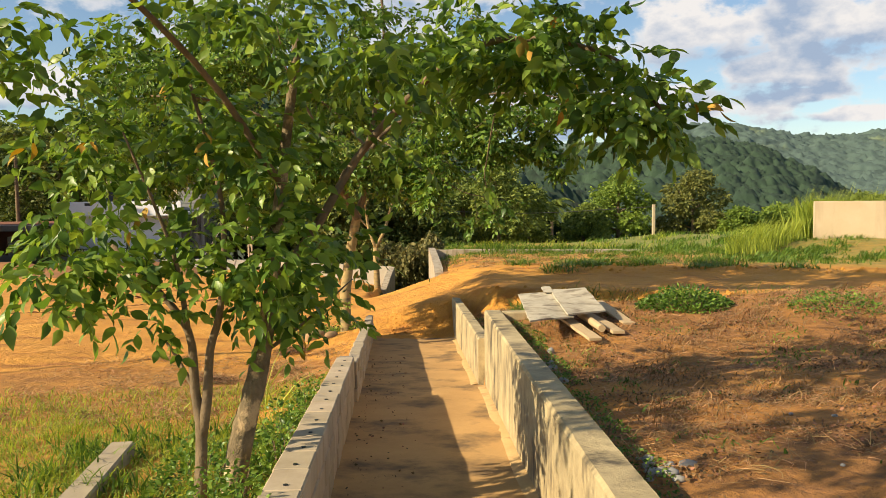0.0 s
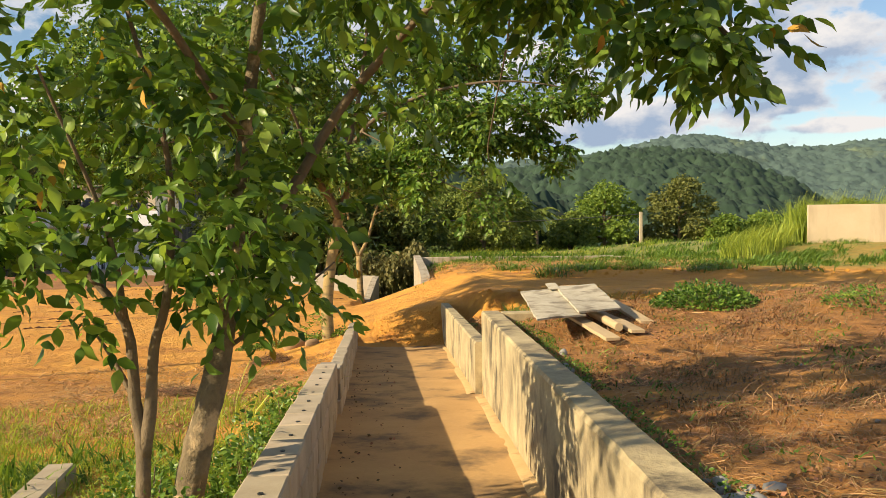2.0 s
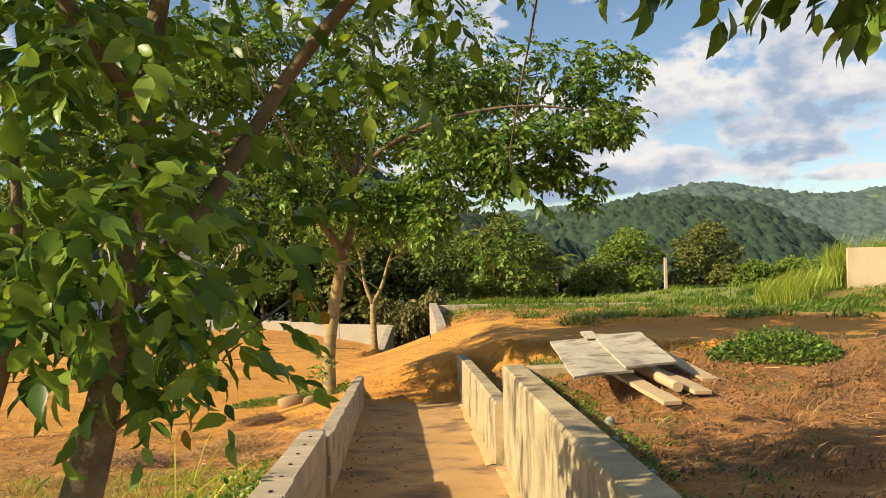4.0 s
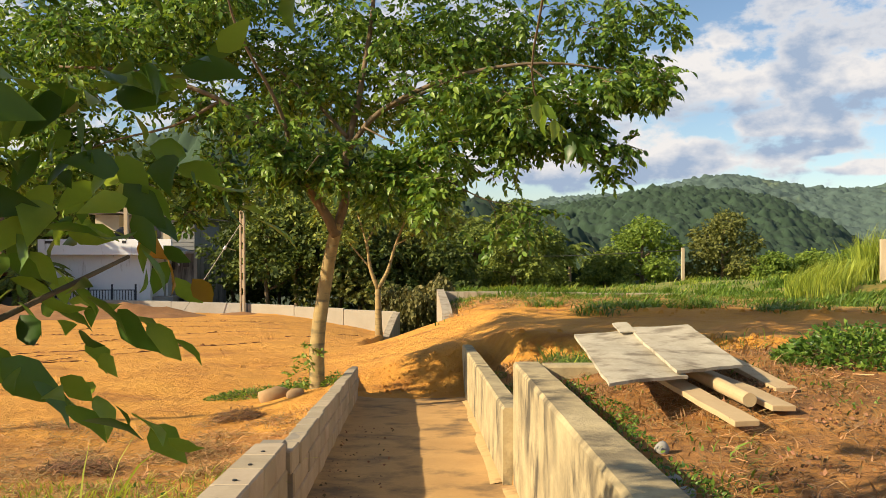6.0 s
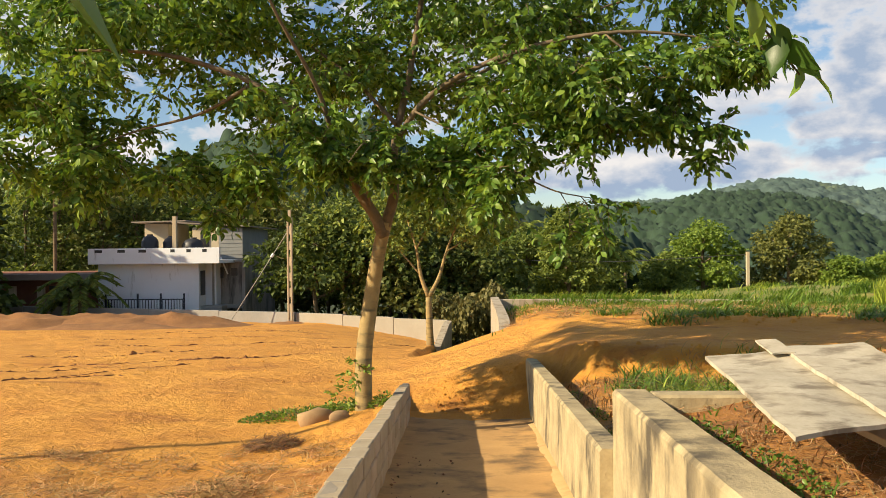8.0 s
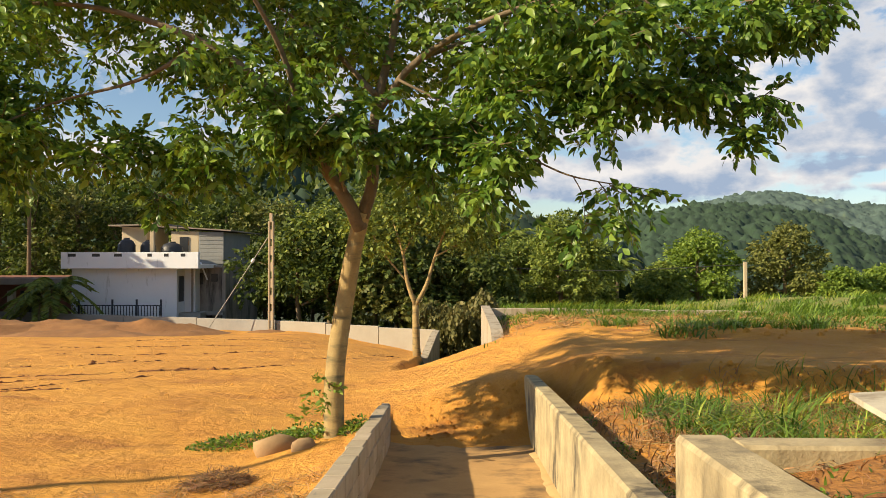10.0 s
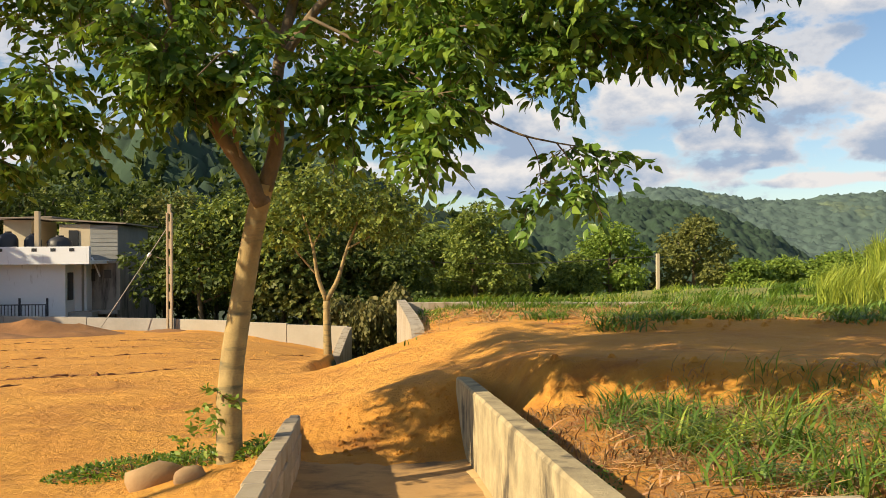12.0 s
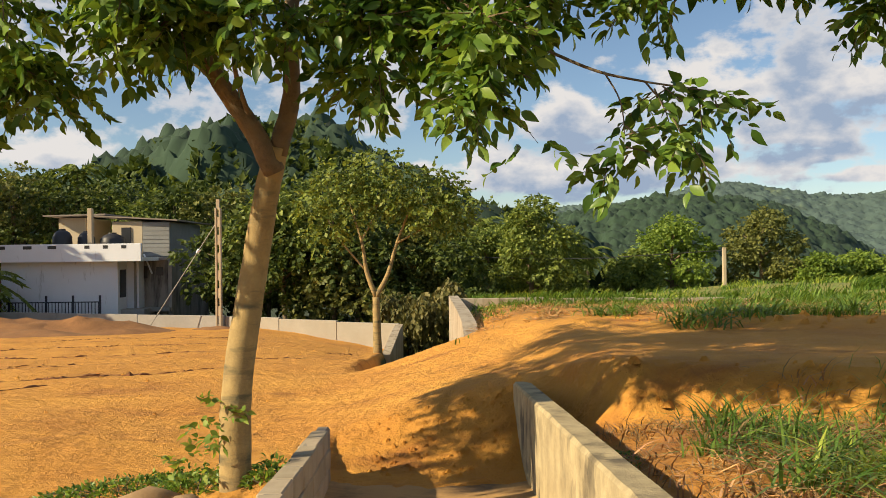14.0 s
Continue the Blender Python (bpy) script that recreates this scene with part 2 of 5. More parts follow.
M["grass_yellow"] = material("grass_yellow", (0.37, 0.43, 0.075), (0.22, 0.30, 0.045), 0.8, 8, 0.55, 0.0, translucent=0.35, island=0.4)
M["litter"] = material("litter", (0.30, 0.17, 0.07), (0.10, 0.055, 0.025), 2.0, 14, 0.85, 0.0, island=0.6)
M["straw"] = material("straw", (0.52, 0.33, 0.11), (0.26, 0.14, 0.05), 1.2, 10, 0.7, 0.0, island=0.5)
M["withered"] = material("withered", (0.44, 0.28, 0.12), (0.20, 0.115, 0.05), 2.0, 12, 0.85, 0.0, island=0.5)
# plywood's dark spots: stains, strengthened to stand for dappled tree shade too
M["plywood"] = material("plywood", (0.60, 0.54, 0.41), (0.33, 0.28, 0.20), 6.0, 60, 0.85, 0.5, 0.004, spots=((0.22, 0.18, 0.125), 3.0, 0.50, 0.66, (1.6, 3.0, 1.0)))
M["plank"] = material("plank", (0.58, 0.43, 0.24), (0.42, 0.29, 0.15), 5.0, 60, 0.8, 0.3, 0.003)
M["stone"] = material("stone", (0.42, 0.27, 0.13), (0.28, 0.17, 0.08), 5, 40, 0.9, 0.5, 0.01)
M["rubble"] = material("rubble", (0.36, 0.34, 0.31), (0.22, 0.21, 0.19), 9, 60, 0.9, 0.5, 0.006)
M["white_paint"] = material("white_paint", (0.80, 0.82, 0.85), (0.70, 0.72, 0.75), 0.6, 10, 0.8, 0.1, 0.004, spots=((0.34, 0.33, 0.32), 1.4, 0.62, 0.78, (2.0, 2.0, 0.5)))
M["grey_render"] = material("grey_render", (0.36, 0.34, 0.31), (0.22, 0.21, 0.19), 0.8, 10, 0.9, 0.2, 0.008)
M["grey_stain"] = material("grey_stain", (0.34, 0.31, 0.27), (0.2, 0.18, 0.155), 0.8, 10, 0.9, 0.2, 0.008, spots=((0.06, 0.055, 0.05), 0.9, 0.46, 0.66, (3.0, 3.0, 0.6)))
M["block_grey"] = material("block_grey", (0.30, 0.30, 0.28), (0.2, 0.2, 0.19), 1.5, 14, 0.95, 0.4, 0.008)
M["cream_render"] = material("cream_render", (0.60, 0.50, 0.34), (0.5, 0.4, 0.26), 0.8, 12, 0.9, 0.2, 0.008)
M["brick_red"] = material("brick_red", (0.28, 0.11, 0.06), (0.18, 0.07, 0.04), 1.5, 12, 0.9)
M["roof_sheet"] = material("roof_sheet", (0.34, 0.28, 0.22), (0.2, 0.16, 0.13), 1.5, 12, 0.8)
M["black_plastic"] = material("black_plastic", (0.03, 0.03, 0.035), (0.02, 0.02, 0.022), 3, 20, 0.5, 0.0)
M["dark_metal"] = material("dark_metal", (0.05, 0.055, 0.07), (0.03, 0.03, 0.04), 3, 20, 0.5, 0.0, metal=0.6)
# near-black that stands for the shade inside openings
M["void_shade"] = material("void_shade", (0.03, 0.032, 0.035), (0.015, 0.016, 0.018), 1, 10, 0.4, 0.0)
M["pole_concrete"] = material("pole_concrete", (0.52, 0.42, 0.28), (0.4, 0.31, 0.2), 2, 20, 0.9, 0.2, 0.005)
M["wire"] = material("wire", (0.06, 0.06, 0.06), (0.04, 0.04, 0.04), 3, 20, 0.5, 0.0)
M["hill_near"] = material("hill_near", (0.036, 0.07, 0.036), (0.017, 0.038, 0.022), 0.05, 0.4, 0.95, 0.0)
# far ridges: haze put into pale bluish base colours; light spots are sunlit meadow
M["hill_far_haze"] = material("hill_far_haze", (0.085, 0.13, 0.105), (0.055, 0.09, 0.082), 0.02, 0.15, 0.95, 0.0, spots=((0.14, 0.18, 0.10), 0.006, 0.60, 0.70))
M["hill_blue_haze"] = material("hill_blue_haze", (0.20, 0.27, 0.32), (0.16, 0.23, 0.29), 0.006, 0.05, 0.95, 0.0)

# ---- building blocks ----


def mesh_object(name, verts, faces, mat, parent=None, smooth=False):
    me = bpy.data.meshes.new(name)
    me.from_pydata([tuple(v) for v in verts], [], [tuple(f) for f in faces])
    if smooth:
        me.polygons.foreach_set("use_smooth", [True] * len(me.polygons))
    me.materials.append(mat)
    me.update()
    ob = new(name, me)
    ob.parent = parent
    return ob


def part(name, bm, mat, parent=None, label="", smooth=False):
    """One bmesh as one mesh object under a thing."""
    me = bpy.data.meshes.new(name)
    bmesh.ops.recalc_face_normals(bm, faces=bm.faces[:])
    bm.to_mesh(me)
    bm.free()
    if smooth:
        me.polygons.foreach_set("use_smooth", [True] * len(me.polygons))
    me.materials.append(mat)
    ob = new(name, me)
    ob.parent = parent
    if label:
        tagged(ob, label)
    return ob


def box(sx, sy, sz, m=None, bevel=0.0, jitter=0.0, cuts=0):
    """A bevelled box, its base centre at the pose m."""
    bm = bmesh.new()
    bmesh.ops.create_cube(bm, size=1.0)
    bmesh.ops.transform(bm, matrix=Matrix.Diagonal((sx, sy, sz, 1)) @ Matrix.Translation((0, 0, 0.5)), verts=bm.verts)
    if cuts:
        bmesh.ops.subdivide_edges(bm, edges=bm.edges[:], cuts=cuts, use_grid_fill=True)
    if bevel:
        bmesh.ops.bevel(bm, geom=bm.edges[:], offset=bevel, segments=1, affect="EDGES")
    if jitter:
        for v in bm.verts:
            v.co += Vector(noise.noise_vector(v.co * 6.0)) * jitter
    if m is not None:
        bmesh.ops.transform(bm, matrix=m, verts=bm.verts)
    return bm


def join(*bms):
    """Several bmeshes in one."""
    first = bms[0]
    for b in bms[1:]:
        me = bpy.data.meshes.new("tmp")
        b.to_mesh(me)
        b.free()
        first.from_mesh(me)
        bpy.data.meshes.remove(me)
    return first


def thing(name, place, label, category, group="", kind=""):
    e = new(name)
    e.empty_display_size = 0.2
    e.matrix_world = place if isinstance(place, Matrix) else Matrix.Translation(place)
    return tagged(e, label, category, group, kind)


def tube(points, radii, sides=9, rough=0.0, seed=0, caps=True):
    """Vertices and faces of a tapered tube through points."""
    rng = np.random.RandomState(seed)
    pts = [Vector(p) for p in points]
    verts, faces = [], []
    side = None
    for i, p in enumerate(pts):
        d = (pts[min(i + 1, len(pts) - 1)] - pts[max(i - 1, 0)]).normalized()
        ref = side if side is not None else (Vector((1, 0, 0)) if abs(d.x) < 0.9 else Vector((0, 1, 0)))
        u = (ref - d * ref.dot(d)).normalized()
        side = u
        w = d.cross(u)
        for k in range(sides):
            a = 2 * math.pi * k / sides
            r = radii[i] * (1 + rough * (rng.rand() - 0.5))
            verts.append(p + (u * math.cos(a) + w * math.sin(a)) * r)
    for i in range(len(pts) - 1):
        for k in range(sides):
            k2 = (k + 1) % sides
            faces.append((i * sides + k, i * sides + k2, (i + 1) * sides + k2, (i + 1) * sides + k))
    if caps:
        faces.append(tuple(range(sides))[::-1])
        faces.append(tuple(range((len(pts) - 1) * sides, len(pts) * sides)))
    return verts, faces


def merge(pieces):
    verts, faces = [], []
    for v, f in pieces:
        n = len(verts)
        verts += v
        faces += [tuple(i + n for i in q) for q in f]
    return verts, faces


def smooth_path(points, n):
    """Catmull-Rom through points."""
    p = [Vector(q) for q in points]
    p = [2 * p[0] - p[1]] + p + [2 * p[-1] - p[-2]]
    out = []
    for i in range(1, len(p) - 2):
        for k in range(n):
            s = k / n
            a, b, c, d = p[i - 1], p[i], p[i + 1], p[i + 2]
            out.append(0.5 * ((2 * b) + (c - a) * s + (2 * a - 5 * b + 4 * c - d) * s * s + (3 * b - a - 3 * c + d) * s ** 3))
    out.append(p[-2])
    return out


# outline of a leaf: along, across; a fold along the midrib
LEAF = np.array([(0, 0, 0), (0.16, 0.15, 0.03), (0.40, 0.225, 0.05), (0.70, 0.14, 0.02), (1, 0, -0.16), (0.70, -0.14, 0.02), (0.40, -0.225, 0.05), (0.16, -0.15, 0.03), (0.36, 0, 0.0), (0.72, 0, -0.05)])
LEAF_F = [(0, 1, 8), (1, 2, 8), (2, 9, 8), (2, 3, 9), (3, 4, 9), (4, 5, 9), (5, 6, 9), (6, 8, 9), (6, 7, 8), (7, 0, 8)]
SPRIG = np.array([(0, 0, 0), (0.45, 0.3, 0.06), (1, 0, -0.06), (0.45, -0.3, 0.06)])
SPRIG_F = [(0, 1, 2), (0, 2, 3)]


def leaves_mesh(name, places, aims, sizes, mat, parent, fine=True, seed=0, flat=0.0, slim=1.15):
    """All leaves of a crown as one mesh: each a folded blade at its place, aimed along aims, with a random roll."""
    rng = np.random.RandomState(seed)
    tpl, tf = (LEAF, LEAF_F) if fine else (SPRIG, SPRIG_F)
    n = len(places)
    P, A = np.asarray(places, float), np.asarray(aims, float)
    A /= np.linalg.norm(A, axis=1, keepdims=True) + 1e-9
    upv = rng.normal(size=(n, 3)) * (1 - flat) + np.array([0, 0, 1.0]) * (0.6 + flat)
    B = np.cross(upv, A)
    B /= np.linalg.norm(B, axis=1, keepdims=True) + 1e-9
    C = np.cross(A, B)
    S = np.asarray(sizes, float)[:, None]
    V = (P[:, None, :] + S[:, None] * (tpl[None, :, 0:1] * A[:, None, :] + tpl[None, :, 1:2] * B[:, None, :] * slim + tpl[None, :, 2:3] * C[:, None, :])).reshape(-1, 3)
    k = len(tpl)
    F = (np.array(tf)[None] + (np.arange(n) * k)[:, None, None]).reshape(-1, 3)
    me = bpy.data.meshes.new(name)
    me.vertices.add(len(V))
    me.vertices.foreach_set("co", V.ravel())
    me.loops.add(F.size)
    me.loops.foreach_set("vertex_index", F.ravel().astype(np.int32))
    me.polygons.add(len(F))
    me.polygons.foreach_set("loop_start", np.arange(0, F.size, 3, dtype=np.int32))
    me.materials.append(mat)
    me.update(calc_edges=True)
    ob = new(name, me)
    ob.parent = parent
    return ob


def crown_points(rng, blobs, n_twigs, per, twig_len, droop, shell=0.55):
    """Twigs in the shells of ellipsoid blobs (centre, radii, weight), each with per leaves in two ranks."""
    w = np.array([b[2] for b in blobs], float)
    pick = rng.choice(len(blobs), n_twigs, p=w / w.sum())
    P, A = [], []
    for i in pick:
        c, r, _ = blobs[i]
        d = rng.normal(size=3)
        d /= np.linalg.norm(d)
        q = np.array(c) + d * np.array(r) * (shell + (1 - shell) * rng.rand() ** 0.7) * (0.85 + 0.3 * rng.rand())
        ax = d * np.array([1, 1, 0.5]) + rng.normal(size=3) * 0.5 + np.array([0, 0, -droop])
        ax /= np.linalg.norm(ax)
        sd = np.cross(ax, [0, 0, 1.0]) + rng.normal(size=3) * 0.2
        sd /= np.linalg.norm(sd)
        for k in range(per):
            s = (k + 1) / per
            P.append(q + ax * twig_len * s + np.array([0, 0, -0.15 * twig_len * s * s]))
            side = 1 if k % 2 else -1
            A.append(ax * 0.7 + sd * side * (0.9 if k < per - 1 else 0) + np.array([0, 0, -droop * 0.8]) + rng.normal(size=3) * 0.25)
    return np.array(P), np.array(A)


def clumps(rng, blobs, per, scale):
    """Break large crown blobs into smaller leafy clumps with gaps between."""
    out = []
    for c, r, q in blobs:
        k = max(1, int(round(per * q)))
        for i in range(k):
            d = rng.normal(size=3)
            d = d / np.linalg.norm(d) * rng.rand() ** 0.45
            f = scale * (0.7 + 0.6 * rng.rand())
            out.append((tuple(np.array(c) + d * np.array(r)), tuple(np.array(r) * f), q / k * (0.6 + 0.8 * rng.rand())))
    return out


def far_tree(name, x, y, z, height, spread, mat, label, seed, n=1500, size=0.5, trunk=0.16, low=0.25, tall=1.0):
    """A woodland tree: tapered trunk, a few limbs, a crown of many small clumps with gaps."""
    rng = np.random.RandomState(seed)
    t = thing(name, (x, y, z), label, "tree", "trees behind the yard")
    top = height * 0.8
    pcs = [tube(smooth_path([(0, 0, -0.3), (0.15 * spread * (rng.rand() - 0.5), 0, top * 0.5), (0, 0, top)], 4), np.linspace(trunk, trunk * 0.25, 9), 7, 0.15, seed)]
    blobs = []
    for k in range(9):
        a = k * 2.4 + rng.rand()
        h = height * (low + (0.92 - low) * (k + 0.5) / 9)
        rr = spread * (0.55 * math.sin(math.pi * min(0.95, 0.25 + 0.75 * (k + 0.5) / 9)) + 0.12)
        c = (rr * math.cos(a), rr * math.sin(a), h)
        blobs.append((c, (spread * 0.42, spread * 0.42, height * 0.13 * tall), 1.0))
        pcs.append(tube([(0, 0, h * 0.7), (c[0] * 0.5, c[1] * 0.5, h * 0.9), c], (trunk * 0.45, trunk * 0.3, trunk * 0.1), 5))
    v, f = merge(pcs)
    mesh_object("trunk", v, f, M["bark"], t, True)
    P, A = crown_points(rng, blobs, n // 6, 6, size * 1.6, 0.35, 0.5)
    leaves_mesh("crown", P, A, size * (0.6 + 0.8 * rng.rand(len(P))), mat, t, False, seed)
    return t


def blades(name, spots, heights, mat, seed, width=0.012, bend=0.5, parent=None):
    """Grass: each blade a bent, tapering strip."""
    rng = np.random.RandomState(seed)
    n = len(spots)
    P, H = np.asarray(spots, float), np.asarray(heights, float)
    a = rng.rand(n) * 6.283
    D = np.stack([np.cos(a), np.sin(a), np.zeros(n)], 1)
    W = np.stack([-np.sin(a + 0.6 * rng.normal(size=n)), np.cos(a), np.zeros(n)], 1)
    bd = bend * (0.3 + rng.rand(n))
    rows = []
    for s, w in ((0, 0.8), (0.35, 1.0), (0.7, 0.7), (1.0, 0.05)):
        c = P + D * (H * bd * s * s)[:, None] + np.array([0, 0, 1.0]) * (H * (s - 0.35 * bd * s * s))[:, None]
        ww = (width * w * (0.7 + 0.6 * rng.rand(n)))[:, None]
        rows += [c - W * ww, c + W * ww]
    V = np.stack(rows, 1).reshape(-1, 3)
    q = np.array([(0, 1, 3, 2), (2, 3, 5, 4), (4, 5, 7, 6)])
    F = (q[None] + (np.arange(n) * 8)[:, None, None]).reshape(-1, 4)
    me = bpy.data.meshes.new(name)
    me.vertices.add(len(V))
    me.vertices.foreach_set("co", V.ravel())
    me.loops.add(F.size)
    me.loops.foreach_set("vertex_index", F.ravel().astype(np.int32))
    me.polygons.add(len(F))
    me.polygons.foreach_set("loop_start", np.arange(0, F.size, 4, dtype=np.int32))
    me.materials.append(mat)
    me.update(calc_edges=True)
    ob = new(name, me)
    ob.parent = parent
    return ob


# ---- the lie of the land ----


def sstep(a, b, v):
    s = np.clip((np.asarray(v, float) - a) / (b - a), 0, 1)
    return s * s * (3 - 2 * s)


def drain_floor(y):
    return -0.0785 * y


def left_face(y):
    return -0.49 - 0.037 * np.asarray(y, float)


def right_face(y):
    return np.where(np.asarray(y) < 11.9, 0.64, 0.56 - 0.011 * (np.asarray(y) - 11.9))


def near_top(y):
    return 0.187 - 0.034 * (y - 7.77)


def bank(x):
    """Brink of the road above the low strip."""
    return 18.4 - 0.37 * np.clip(x, -1, 12)


def bumps(x, y, f, seed=0.0):
    """Cheap smooth noise on arrays, about -1 to 1."""
    return (np.sin(x * f + 1.3 * np.sin(y * f * 0.7 + seed)) * np.cos(y * f * 1.1 + 1.7 * np.sin(x * f * 0.6 + seed * 2)) + 0.5 * np.sin(x * f * 2.3 + seed) * np.sin(y * f * 2.1 - seed)) / 1.5


def ground(x, y):
    x, y = np.asarray(x, float), np.asarray(y, float)
    # low yard
    lw = np.interp(y, (-6, 2, 8, 14, 17.6, 22, 26, 36, 42, 50, 70, 120, 260), (0.05, -0.3, -0.62, -1.1, -1.27, -1.42, -1.6, -2.2, -2.75, -3.0, -4.0, -8.0, -20.0))
    lw = lw + 0.05 * bumps(x, y, 0.9) + 0.36 * sstep(31, 42, y) * (1 - sstep(47, 50, y)) * sstep(4.0, 8.0, -x)
    dl = np.maximum(0, left_face(y) - 0.16 - x)
    lw = lw + 0.24 * np.exp(-(dl / 0.7) ** 1.3) * (1 - sstep(17.2, 18.6, y)) * sstep(2, 6, y)
    lw = lw + 0.06 * np.exp(-((x + 1.75) ** 2 + (y - 16.3) ** 2) / 0.5)
    # upper ground: plot, lower strip, road, terrace
    inner = 0.04 + 0.05 * np.clip(x - 1, 0, 4) + 0.10 * sstep(8.5, 11, y) + 0.034 * np.clip(7 - y, -2, 7) + 0.03 * bumps(x, y, 2.1, 2.0)
    rim = np.minimum(near_top(y) - 0.13, inner)
    plot = rim + (inner - rim) * sstep(0.85, 1.9, x)
    strip = -0.57 - 0.042 * (y - 13) + 0.02 * np.clip(x - 1, 0, 10) + 0.025 * bumps(x, y, 2.7, 1.0)
    strip = strip - (1 - sstep(0.7, 1.5, x)) * 0.035 * np.clip(y - 13, 0, 6)
    drop = sstep(11.80, 11.92 + 0.5 * np.clip(x - 2.6, 0, 6), y)
    up = plot * (1 - drop) + strip * drop
    edge = bank(x) + 0.16 * bumps(x, y * 0, 2.9, 4.0) + 0.10 * bumps(x, y * 0, 8.0, 1.0) + 0.05 * bumps(x, y, 17.0, 2.0)
    road = -0.38 - 0.17 * sstep(0.1, 2.8, y - edge) + 0.012 * np.clip(x - 2, 0, 10) + 0.02 * bumps(x, y, 1.3, 3.0)
    by_wall = 1 - sstep(0.7, 1.4, x)
    up = up + (road - 0.10 * by_wall - up) * sstep(-0.42 - 0.2 * (1 - sstep(1.3, 2.3, x)), 0.06 + 0.8 * by_wall, y - edge - 0.35 * by_wall)
    far_e = 23.0 - 0.36 * np.clip(x - 3, -2, 12)
    up = up + (0.10 + 0.07 * bumps(x, y * 0, 2.0, 5.0)) * np.exp(-((y - far_e) / 0.5) ** 2) * sstep(0.5, 2.5, x)
    terr = np.interp(y, (22, 34, 53, 70, 120, 260), (-0.42, -0.95, -1.75, -3.0, -8.0, -20.0)) + 0.05 * bumps(x, y, 0.8, 6.0)
    terr = terr + sstep(8, 16, x) * 0.5 * sstep(24, 32, y) * (1 - sstep(50, 90, y))
    up = up + (terr - up) * sstep(-0.3, 1.2, y - far_e)
    # between the two: the road climbs over the drain
    k = sstep(-2.4, 1.75, x)
    join_z = lw + (up - lw) * k
    z = np.where(x < 0, lw, up)
    over = sstep(18.2, 19.4, y)
    z = z * (1 - over) + join_z * over
    ramp = drain_floor(np.minimum(y, 18.6)) - 0.03
    ins = (x > left_face(y) - 0.07) & (x < right_face(y) + 0.08)
    z = np.where(ins, ramp + (join_z - ramp) * sstep(17.75, 19.7, y), z)
    # ditch beyond the road
    z = z - 1.7 * sstep(-2.05, -1.7, x) * (1 - sstep(0.2, 0.3, x)) * sstep(24.5, 37, y) * (1 - sstep(44, 60, y))
    z = z - 0.36 * np.exp(-((x + 2.1) / 1.7) ** 2) * sstep(25, 38, y) * (1 - sstep(44, 48, y)) * (x < -1.75)
    # the land sinks away on both sides and behind the woods
    return z - 0.05 * np.clip(np.abs(x) - 60, 0, 400)


def gz(x, y):
    return float(ground(x, y))


def grid_lines(lo, hi, near_lo, near_hi, fine, extra, growth):
    a = list(np.arange(near_lo, near_hi, fine))
    s, v = fine, near_hi
    while v < hi:
        a.append(v)
        s *= growth
        v += s
    a.append(hi)
    s, v = fine, near_lo
    while v > lo:
        s *= growth
        v -= s
        a.append(max(v, lo))
    return np.array(sorted(set(np.round(a + list(extra), 3))))


def build_ground():
    xs = grid_lines(-1500, 1500, -7.0, 8.0, 0.12, np.arange(-1.5, 1.0, 0.03), 1.07)
    ys = grid_lines(-300, 3000, -1.0, 27.0, 0.12, np.arange(11.76, 12.0, 0.02), 1.06)
    X, Y = np.meshgrid(xs, ys)
    Z = ground(X, Y)
    near = (np.abs(X) < 30) & (Y < 50)
    Z = Z + near * (0.012 * bumps(X, Y, 9.0, 1.0) + 0.008 * bumps(X, Y, 21.0, 2.0))
    V = np.stack([X, Y, Z], -1).reshape(-1, 3)
    nx, ny = len(xs), len(ys)
    i = (np.arange(ny - 1)[:, None] * nx + np.arange(nx - 1)[None]).ravel()
    F = np.stack([i, i + 1, i + nx + 1, i + nx], 1)
    me = bpy.data.meshes.new("ground")
    me.vertices.add(len(V))
    me.vertices.foreach_set("co", V.ravel())
    me.loops.add(F.size)
    me.loops.foreach_set("vertex_index", F.ravel().astype(np.int32))
    me.polygons.add(len(F))
    me.polygons.foreach_set("loop_start", np.arange(0, F.size, 4, dtype=np.int32))
    me.polygons.foreach_set("use_smooth", [True] * len(F))
    me.update(calc_edges=True)
    x, y = X.ravel(), Y.ravel()
    edge = bank(x) - 0.5
    far_e = 23.0 - 0.36 * np.clip(x - 3, -2, 12)
    # litter; the extra below y 9 also darkens the plot for tree shade
    litter = ((x > 0.7) & (y < edge)) * (0.52 + 0.24 * (1 - sstep(6, 9, y))) + ((x > 0.7) & (y > 8) & (y < edge)) * (0.2 - 0.22 * sstep(12.0, 13.0, y))
    litter = litter + (x < -1.0) * (y < 15.5) * sstep(8.5, 10.5, y) * (0.55 - 0.35 * sstep(-3, -7, -x) - 0.4 * sstep(13, 15.5, y))
    turf = ((x > 0.2) * sstep(-0.2, 2.5, y - far_e)) * (0.42 + 0.2 * sstep(28, 36, y) + 0.25 * sstep(6, 11, x)) * (1 - 0.6 * np.exp(-((x - 1.5) / 2.6) ** 2 - ((y - 27) / 5.0) ** 2))
    turf = turf + (x < -1) * 0.48 * (1 - sstep(8, 12, y)) * sstep(-9.0, -4.0, x)
    # woods: shade under the trees and in the ditch, put into the soil colour
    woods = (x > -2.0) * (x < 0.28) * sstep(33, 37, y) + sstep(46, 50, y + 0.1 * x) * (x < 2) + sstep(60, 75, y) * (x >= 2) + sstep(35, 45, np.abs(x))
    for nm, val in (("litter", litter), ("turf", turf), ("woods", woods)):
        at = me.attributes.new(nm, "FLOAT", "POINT")
